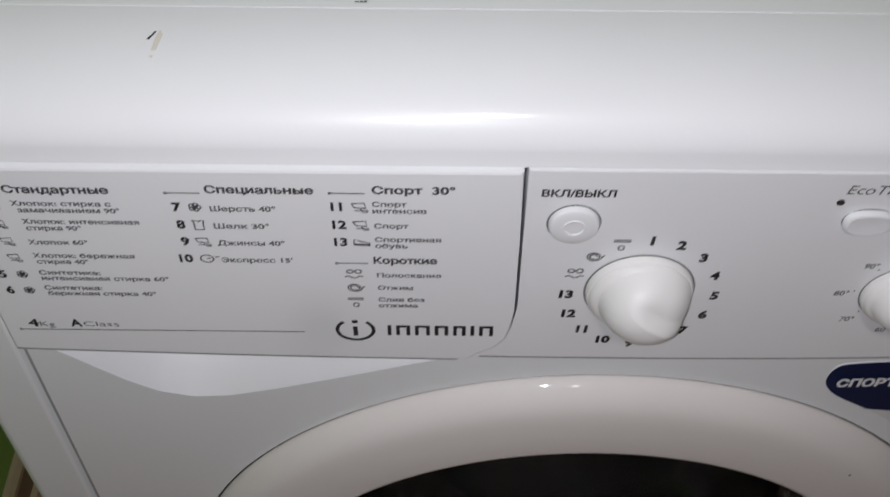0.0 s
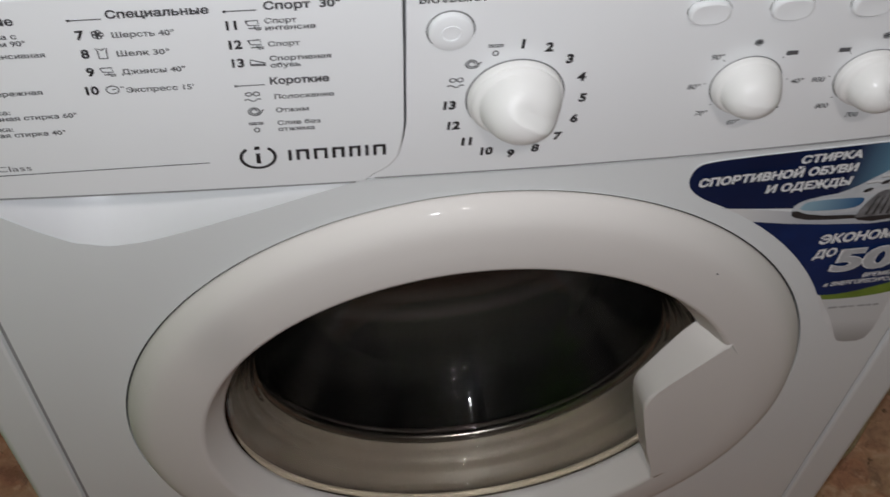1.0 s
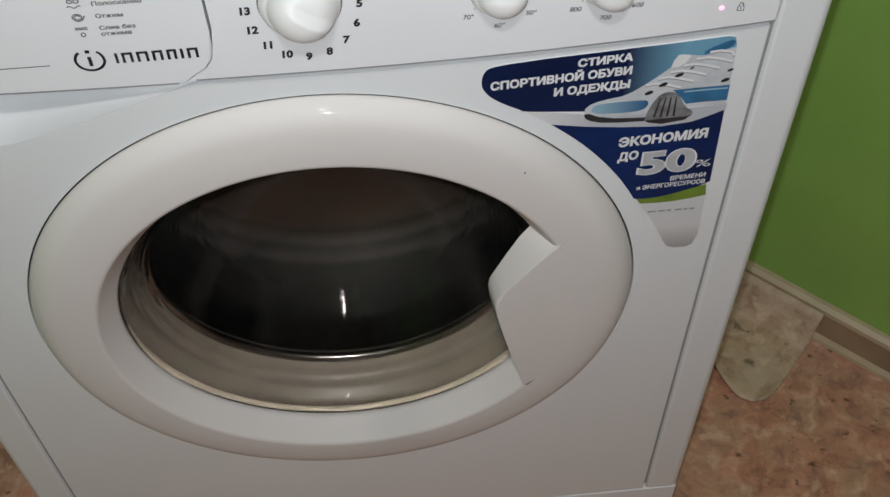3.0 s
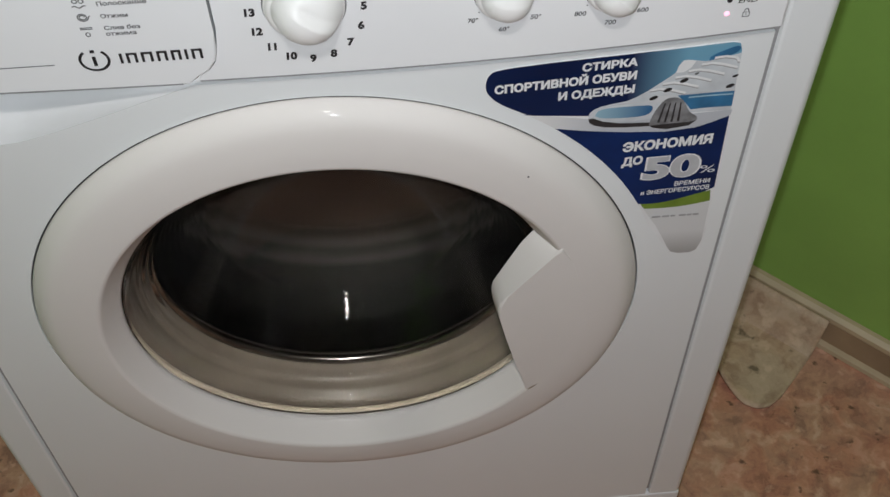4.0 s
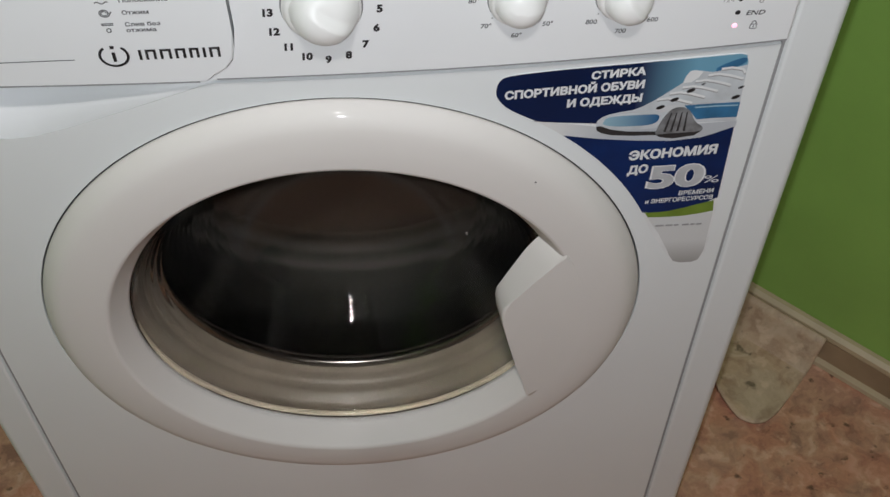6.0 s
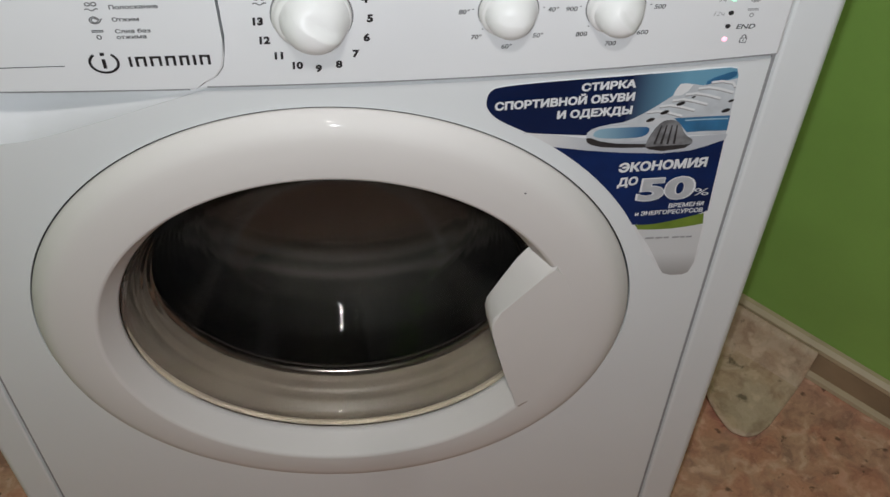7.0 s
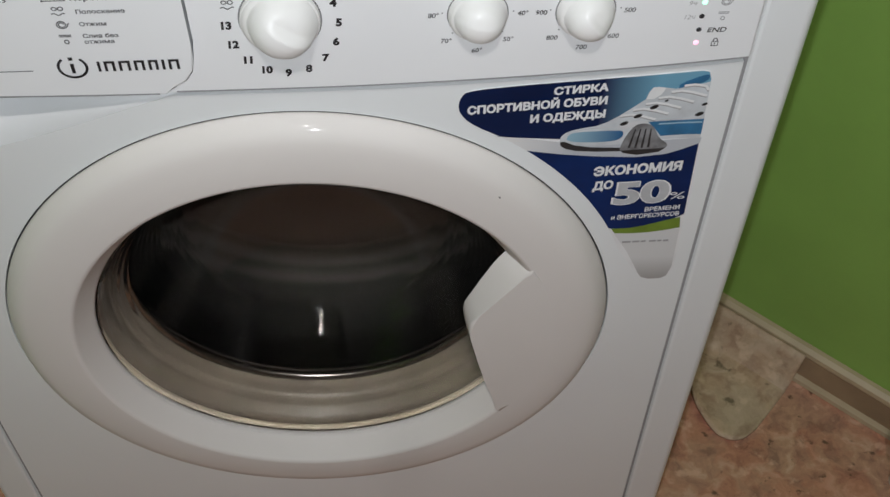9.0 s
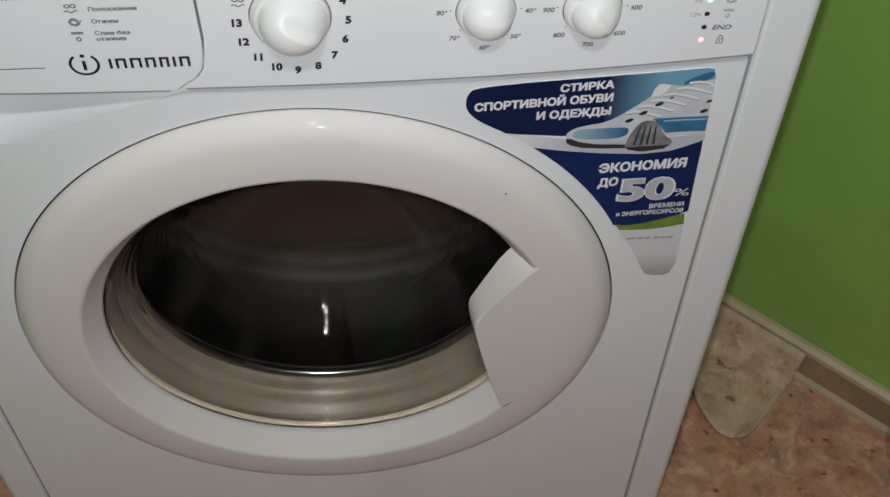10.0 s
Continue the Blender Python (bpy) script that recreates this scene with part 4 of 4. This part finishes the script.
# ---------------------------------------------------------------- door
def door(wm):
    c = (DX, DZ)
    dr = part("door", revolve([
        (0.1640, 0.0105), (0.1612, 0.0070), (0.1608, 0.0045), (0.1618, 0.0022), (0.1622, 0.0016), (0.1716, -0.0121), (0.1720, -0.0127), (0.1728, -0.0140), (0.1740, -0.0150), (0.1756, -0.0155), (0.1762, -0.0156),
        (0.1920, -0.0147), (0.2000, -0.0140), (0.2060, -0.0131), (0.2106, -0.0115), (0.2142, -0.0088), (0.2168, -0.0058), (0.2188, -0.0029), (0.2203, -0.0002), (0.2203, 0.0010), (0.2190, 0.0016), (0.2020, 0.0014), (0.2000, 0.0060), (0.1700, 0.0100)], c, 144), WHITE_DOOR, wm, "round white door ring", smooth=70)
    part("door_gap", revolve([(0.2150, 0.0062), (0.2207, 0.0058)], c, 112), GAP, wm, "dark gap round the door")
    part("speck", patch(oval(0.1272, 0.6064, 0.0007, 0.0009, 10), -0.0150), INK_GREY, dr, "small dark speck", smooth=0)
    # dished glass
    outer = [(0.1628, 0.0070), (0.1600, 0.0082), (0.1560, 0.0120), (0.1505, 0.0220), (0.1488, 0.0262), (0.1464, 0.0297), (0.1446, 0.0345), (0.1422, 0.0380), (0.1405, 0.0430), (0.1320, 0.0605), (0.1225, 0.0790)]
    for k, steep in enumerate((1.60, 1.46, 1.60, 1.44, 1.58, 1.40)):
        outer.append((outer[-1][0] - 0.0026, outer[-1][1] + 0.0026 * steep))
    outer += [(0.0960, 0.1130), (0.0800, 0.1260), (0.0600, 0.1365), (0.0350, 0.1440), (0.0150, 0.1465), (0.0, 0.1470)]
    inner = [(0.0, 0.1512)] + [(q[0] * 1.022, q[1] + 0.0038) for q in outer[-2:2:-1]] + [(0.1592, 0.0155), (0.1628, 0.0115)]
    # pressed rings in the face of the bowl
    rippled, run = [], 0.0
    for (r0, y0), (r1, y1) in zip(outer, outer[1:]):
        long = math.hypot(r1 - r0, y1 - y0)
        k = max(1, round(long / 0.0008)) if 0.090 < r1 < 0.158 else 1
        for j in range(k):
            f = j / k
            w = run + long * f
            r = r0 + (r1 - r0) * f
            swell = 0.00006 * smoothstep(0.098, 0.106, r) * (1 - smoothstep(0.152, 0.157, r))
            rippled.append((r + swell * math.sin(2 * math.pi * w / 0.0076), y0 + (y1 - y0) * f))
        run += long
    rippled.append(outer[-1])
    part("glass", revolve(rippled + inner, c, 128, closed_profile=True), GLASS, dr, "thick clear glass bowl", smooth=60).visible_shadow = False
    part("glass_rim", revolve([(0.1640, 0.0118), (0.1626, 0.0130), (0.1620, 0.0148), (0.1626, 0.0160), (0.1640, 0.0162)], c, 112), CREAM_RIM, dr, "cream plastic rim behind the glass")

    # grip: a flat plate that fills part of the opening
    pts = []
    for i in range(13):
        a = radians(27.0 - (27.0 + 37.5) * i / 12)
        pts.append((DX + 0.1778 * math.cos(a), DZ + 0.1778 * math.sin(a)))
    inside = [(0.1385, 0.3500), (0.1320, 0.3700), (0.1255, 0.3930), (0.1185, 0.4230), (0.1125, 0.4520), (0.1110, 0.4610), (0.1125, 0.4700), (0.1180, 0.4790), (0.1300, 0.4960), (0.1420, 0.5130), (0.1500, 0.5240)]
    outline = pts + inside
    bm = bmesh.new()
    front = [bm.verts.new((x, -0.0158 - 0.0004 * smoothstep(0.11, 0.16, x), z)) for x, z in outline]
    f = bm.faces.new(front)
    # the cheeks lean in behind the face
    back = []
    for i, (x, z) in enumerate(outline):
        k = 0.0 if i < len(pts) else 1.0
        up = smoothstep(0.462, 0.525, z)
        back.append(bm.verts.new((x - k * (0.003 + 0.011 * up), 0.004, z + k * (0.003 + 0.002 * up) * (1 if z > 0.455 else -0.3))))
    m = len(outline)
    for i in range(m):
        bm.faces.new((front[i], front[(i + 1) % m], back[(i + 1) % m], back[i]))
    bmesh.ops.bevel(bm, geom=[e for e in f.edges], offset=0.0022, segments=3, profile=0.6, affect="EDGES")
    part("handle", bm, WHITE_DOOR, dr, "moulded white grip", smooth=40)

    # rubber bellows and drum mouth
    part("door_seal", revolve([
        (0.2160, 0.0165), (0.2050, 0.0190), (0.1900, 0.0180), (0.1800, 0.0225), (0.1720, 0.0225), (0.1670, 0.0270), (0.1648, 0.0325), (0.1624, 0.0365), (0.1634, 0.0395), (0.1606, 0.0440), (0.1584, 0.0465), (0.1592, 0.0500), (0.1568, 0.0540), (0.1562, 0.0572)], c, 112), RUBBER, wm, "grey rubber door seal", smooth=60)
    part("tub", revolve([(0.166, 0.056), (0.2440, 0.0570), (0.2460, 0.38), (0.0, 0.38)], c, 64), DARK, wm, "dark outer tub")
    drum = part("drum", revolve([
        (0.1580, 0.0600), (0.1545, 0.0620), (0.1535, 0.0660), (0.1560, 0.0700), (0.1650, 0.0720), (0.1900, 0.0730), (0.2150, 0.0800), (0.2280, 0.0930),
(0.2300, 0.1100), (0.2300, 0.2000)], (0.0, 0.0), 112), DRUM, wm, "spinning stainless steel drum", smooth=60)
    # the lit arcs and brown sheen of bend and back are in DRUM's colour
    part("drum_bend", revolve([(0.2300, 0.2000), (0.2300, 0.2200), (0.2285, 0.2330), (0.2240, 0.2440), (0.2160, 0.2530), (0.2040, 0.2590)], (0.0, 0.0), 112), DRUM, drum, "grey bent edge of the drum with painted lit arcs", smooth=60)
    part("drum_back", revolve([(0.2040, 0.2590), (0.1900, 0.2620), (0.1600, 0.2630), (0.1300, 0.2615), (0.1000, 0.2595), (0.0600, 0.2575), (0.0, 0.2570)], (0.0, 0.0), 112), DRUM, drum, "back of the drum with its brownish sheen painted in", smooth=60)
    drum.location = (DX, 0.0, DZ)
    rim = part("drum_lip", revolve([(0.1560, 0.0575), (0.1525, 0.0580), (0.1508, 0.0605), (0.1515, 0.0640), (0.1540, 0.0650)], (0.0, 0.0), 96), STEEL, drum, "bright rolled steel lip", smooth=60)
    return drum


# ---------------------------------------------------------------- advertising sticker
def sticker(wm):
    y = -0.0003
    R = 0.2345

    def arc(a0, a1, n=14):
        return [(DX + R * math.cos(radians(a0 + (a1 - a0) * i / n)), DZ + R * math.sin(radians(a0 + (a1 - a0) * i / n))) for i in range(n + 1)]
    def soften(line, rounds=3):
        for _ in range(rounds):
            line = [line[0]] + [(p[0] + (q[0] - p[0]) * f, p[1] + (q[1] - p[1]) * f) for p, q in zip(line, line[1:]) for f in (0.25, 0.75)] + [line[-1]]
        return line
    # along the door from low to high
    low = [(0.2570, 0.4990), (0.2520, 0.4962), (0.2430, 0.4962), (0.2370, 0.4985), (0.2335, 0.5040)]
    edge = arc(20.0, 62.5)
    top = [(0.1010, 0.6670), (0.0998, 0.6740), (0.1015, 0.6815), (0.1060, 0.6858), (0.1400, 0.6888), (0.1860, 0.6916), (0.2200, 0.6938), (0.2465, 0.6958), (0.2512, 0.6945), (0.2530, 0.6890), (0.2575, 0.6100), (0.2600, 0.5100)]
    low = soften([(0.2600, 0.5100)] + low, 2)
    heel = arc(62.5, 63.5, 1)[:1]
    top = soften(heel + top, 3)[1:-1]
    st = part("sticker", slab(low + edge + top, y, 0.0004), PRINT_WHITE, wm, "glossy advertising sticker with a sports shoe", smooth=0)

    def inner_arc(z0, z1, n=10):
        out = []
        for i in range(n + 1):
            z = z0 + (z1 - z0) * i / n
            out.append((DX + math.sqrt(max(0, (R + 0.0001) ** 2 - (z - DZ) ** 2)), z))
        return out

    def right(z):
        return 0.2532 + (0.6875 - z) * 0.0365

    def ink(name, outline, mat, lift, label=""):
        return part(name, patch(outline, y - lift), mat, st, label, smooth=0)

    # green bow, lower blue field, upper navy field, sky
    def bow(x, lift=0.0):
        return (x, 0.5545 + 0.0115 * smoothstep(0.216, 0.268, x) + lift)
    bow_xs = [0.2085 + 0.0470 * k / 10 for k in range(11)]
    ink("pale_field", [(0.2340, 0.5050), (0.2375, 0.4990), (0.2432, 0.4968), (0.2518, 0.4968), (0.2560, 0.4994), (0.2585, 0.5100), (0.2572, 0.5520), (0.2095, 0.5520), (0.2225, 0.5300), (0.2310, 0.5120)], FOOT, 0.0001, "pale grey foot of the sticker")
    ink("green_bow", [(0.2118, 0.5494), (0.2230, 0.5488), (0.2350, 0.5492), (0.2460, 0.5508), (0.2570, 0.5532)] + [bow(x) for x in bow_xs[::-1]], PRINT_GREEN, 0.0002, "green bow")
    ink("blue_field", inner_arc(0.5550, 0.6340) + [(0.1520, 0.6320), (0.1670, 0.6292), (0.1900, 0.6262), (0.2160, 0.6242), (0.2350, 0.6262), (0.2450, 0.6300), (right(0.6350), 0.6350), (right(0.5670), 0.5670)] + [bow(x) for x in bow_xs[::-1]][1:-1], BLUE, 0.0003, "blue printed field")
    ink("navy_field", [(0.1240, 0.6468)] + soften([inner_arc(0.6470, 0.6580, 6)[0], inner_arc(0.6440, 0.6580, 6)[-1], (0.1012, 0.6670), (0.1000, 0.6740), (0.1017, 0.6813), (0.1062, 0.6855), (0.1400, 0.6885)]) + [(0.1860, 0.6912), (0.2000, 0.6922), (0.1990, 0.6500), (0.1660, 0.6425), (0.1400, 0.6450)], NAVY, 0.0002, "navy printed field")
    ink("sky_field", [(0.1880, 0.6913), (0.2200, 0.6934), (0.2465, 0.6954), (0.2508, 0.6943), (0.2526, 0.6890), (right(0.640), 0.640), (0.2100, 0.6400), (0.1880, 0.6480)], SKY, 0.0003, "pale blue printed field")
    ink("stripe", inner_arc(0.6335, 0.6470, 5) + [(0.1370, 0.6452), (0.1510, 0.6430), (0.1680, 0.6395), (0.2050, 0.6375), (0.2560, 0.6400), (0.2556, 0.6350), (0.2450, 0.6302), (0.2350, 0.6264), (0.2160, 0.6244), (0.1900, 0.6264), (0.1670, 0.6294), (0.1520, 0.6322)], STRIPE, 0.0004, "white stripe")
    # the shoe
    ink("shoe_upper", [(0.1650, 0.6400), (0.1652, 0.6450), (0.1680, 0.6482), (0.1720, 0.6502), (0.1790, 0.6520), (0.1870, 0.6534), (0.1930, 0.6562), (0.2000, 0.6612), (0.2080, 0.6680), (0.2150, 0.6744), (0.2162, 0.6800), (0.2182, 0.6838), (0.2212, 0.6842), (0.2320, 0.6822), (0.2400, 0.6835), (0.2528, 0.6870), (right(0.640), 0.640), (0.2300, 0.6400), (0.2080, 0.6370), (0.1850, 0.6355), (0.1690, 0.6375)], SHOE_WHITE, 0.0006, "white shoe upper")
    ink("shoe_tongue", [(0.2150, 0.6744), (0.2162, 0.6800), (0.2182, 0.6838), (0.2212, 0.6842), (0.2262, 0.6832), (0.2240, 0.6780), (0.2200, 0.6745)], PRINT_WHITE, 0.0007, "white tongue")
    ink("shoe_shade", [(0.1990, 0.6520), (0.2080, 0.6560), (0.2190, 0.6565), (right(0.6590), 0.6590), (right(0.6550), 0.6550), (0.2190, 0.6545), (0.2100, 0.6500)], PRINT_PALE, 0.0007, "grey shading")
    ink("shoe_toe", soften([(0.1690, 0.6425), (0.1700, 0.6468), (0.1745, 0.6488), (0.1980, 0.6492), (0.2055, 0.6485), (0.2035, 0.6402), (0.1880, 0.6392), (0.1730, 0.6402), (0.1690, 0.6425)], 2)[:-1], TOE, 0.0008, "blue toe")
    ink("shoe_side", [(0.2190, 0.6556), (0.2370, 0.6562), (right(0.6565), 0.6565), (right(0.6435), 0.6435), (0.2400, 0.6436), (0.2290, 0.6430), (0.2240, 0.6500)], TEAL, 0.0008, "blue side")
    strokes(st, SKY_LINE, y - 0.0009, "side_line", [([(0.2262, 0.6535), (0.2390, 0.6540), (0.2535, 0.6540)], 0.0011)], "pale blue line")
    ink("shoe_collar", soften([(0.2338, 0.6824), (0.2342, 0.6862), (0.2480, 0.6928), (0.2516, 0.6922), (0.2510, 0.6880), (0.2430, 0.6844), (0.2338, 0.6824)], 1)[:-1], TEAL, 0.0007, "blue collar")
    ink("shoe_sole", [(0.1650, 0.6405), (0.1658, 0.6370), (0.1690, 0.6345), (0.1760, 0.6322), (0.1890, 0.6310), (0.2060, 0.6306), (0.2052, 0.6338), (0.1850, 0.6350), (0.1740, 0.6376), (0.1680, 0.6408)], PRINT_DARK, 0.0008, "dark sole")
    ink("shoe_heel", soften([(0.2040, 0.6320), (0.2050, 0.6390), (0.2078, 0.6470), (0.2120, 0.6540), (0.2190, 0.6546), (0.2240, 0.6510), (0.2280, 0.6412), (0.2362, 0.6350), (0.2300, 0.6290), (0.2160, 0.6268), (0.2060, 0.6292), (0.2040, 0.6320)], 2)[:-1], PRINT_MID, 0.0009, "grey heel")
    ink("heel_foot", [(0.2048, 0.6312), (0.2160, 0.6318), (0.2290, 0.6322), (0.2340, 0.6330), (0.2300, 0.6291), (0.2160, 0.6270), (0.2065, 0.6292)], PRINT_DARK, 0.0010, "dark foot of the heel")
    for k in range(4):
        x = 0.2090 + 0.0042 * k
        ink("heel_rib", [(x, 0.6335), (x + 0.0016, 0.6335), (x + 0.0034 - 0.0009 * k, 0.6500), (x + 0.0026 - 0.0009 * k, 0.6500)], PRINT_DARK, 0.0011)
    for x, z, big in ((0.2040, 0.6550, 1), (0.2120, 0.6610, 1), (0.2210, 0.6680, 1), (0.2280, 0.6730, 0.5), (0.2505, 0.6610, 1), (0.2522, 0.6690, 0.7)):
        tilt = [(x + big * (0.0026 * math.cos(a) - 0.0006 * math.sin(a)), z + big * (0.0014 * math.sin(a) + 0.0012 * math.cos(a))) for a in (2 * math.pi * k / 12 for k in range(12))]
        ink("eyelet", tilt, INK, 0.0010)
    for k in range(6):
        x, z = 0.2045 + 0.0072 * k, 0.6575 + 0.0046 * k
        lace = [(x - 0.0035, z + 0.0040), (x + 0.003, z + 0.0048), (x + 0.010, z + 0.0032), (min(x + 0.019, 0.2525), z + 0.0000)]
        strokes(st, INK_PALE, y - 0.0008, "lace_shadow", [([(p, q - 0.0012) for p, q in lace], 0.0012)])
        strokes(st, PRINT_WHITE, y - 0.0009, "lace", [(lace, 0.0018)])
    strokes(st, PRINT_PALE, y - 0.0009, "shoe_seam", [([(0.1668, 0.6442), (0.1710, 0.6490), (0.1800, 0.6512), (0.1940, 0.6520), (0.2060, 0.6502), (0.2080, 0.6480)], 0.0009)])

    yy = y - 0.0012
    white = PRINT_WHITE
    lettering("СТИРКА", 0.1580, 0.1902, 0.6810, 0.0058, yy, white, st, bold=0.050, rise=0.0020)
    lettering("СПОРТИВНОЙ ОБУВИ", 0.1060, 0.1908, 0.6675, 0.0062, yy, white, st, bold=0.050, rise=0.0048)
    lettering("И ОДЕЖДЫ", 0.1450, 0.1908, 0.6588, 0.0062, yy, white, st, bold=0.050, rise=0.0024)
    lettering("ЭКОНОМИЯ", 0.1902, 0.2472, 0.6090, 0.0080, yy, white, st, bold=0.050, rise=0.0030)
    lettering("ДО", 0.1910, 0.2038, 0.5955, 0.0074, yy, white, st, bold=0.050, rise=0.0012)
    lettering("50", 0.2068, 0.2422, 0.5812, 0.0208, yy, PRINT_WHITE, st, bold=0.056, rise=0.0010, label="white edge of the large number")
    lettering("50", 0.2074, 0.2416, 0.5814, 0.0205, yy - 0.0002, PRINT_SILVER, st, bold=0.036, rise=0.0010, label="silver number")
    lettering("%", 0.2440, 0.2545, 0.5838, 0.0072, yy, white, st)
    lettering("ВРЕМЕНИ", 0.2292, 0.2528, 0.5722, 0.0042, yy, white, st, bold=0.03, rise=0.0014)
    lettering("и ЭНЕРГОРЕСУРСОВ", 0.2072, 0.2535, 0.5650, 0.0042, yy, white, st, bold=0.03, rise=0.0020)
    bars = [(0.2180, 0.0060), (0.2252, 0.0050), (0.2312, 0.0034), (0.2372, 0.0048), (0.2430, 0.0030), (0.2470, 0.0040)]
    strokes(st, INK_PALE, yy, "word_bar", [([(x, 0.5408), (x + w, 0.5410)], 0.0018) for x, w in bars])


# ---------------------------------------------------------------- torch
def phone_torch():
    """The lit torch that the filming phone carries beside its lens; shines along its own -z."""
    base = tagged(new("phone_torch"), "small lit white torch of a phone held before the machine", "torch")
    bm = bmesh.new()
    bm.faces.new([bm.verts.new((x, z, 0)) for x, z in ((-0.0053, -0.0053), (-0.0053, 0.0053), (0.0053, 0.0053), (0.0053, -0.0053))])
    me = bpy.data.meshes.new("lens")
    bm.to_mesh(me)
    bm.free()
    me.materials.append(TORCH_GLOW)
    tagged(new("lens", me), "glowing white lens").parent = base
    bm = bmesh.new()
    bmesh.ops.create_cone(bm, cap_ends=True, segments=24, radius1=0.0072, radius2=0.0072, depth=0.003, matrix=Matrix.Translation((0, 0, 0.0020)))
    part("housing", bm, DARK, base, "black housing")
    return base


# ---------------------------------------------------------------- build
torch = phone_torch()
room()
lino_scrap()
drain_pipe()
machine = washing_machine()


def motions():
    drum = next(ob for ob in machine.children if ob.name == "drum")
    rows, angle = [], 0.0
    for k in range(101):
        rows.append((k / 10, pose(DX, 0.0, DZ, 0, angle, 0)))
        angle += 80.0
    walk(drum, rows)
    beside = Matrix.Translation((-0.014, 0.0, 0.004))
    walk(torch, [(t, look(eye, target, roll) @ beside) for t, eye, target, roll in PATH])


motions()
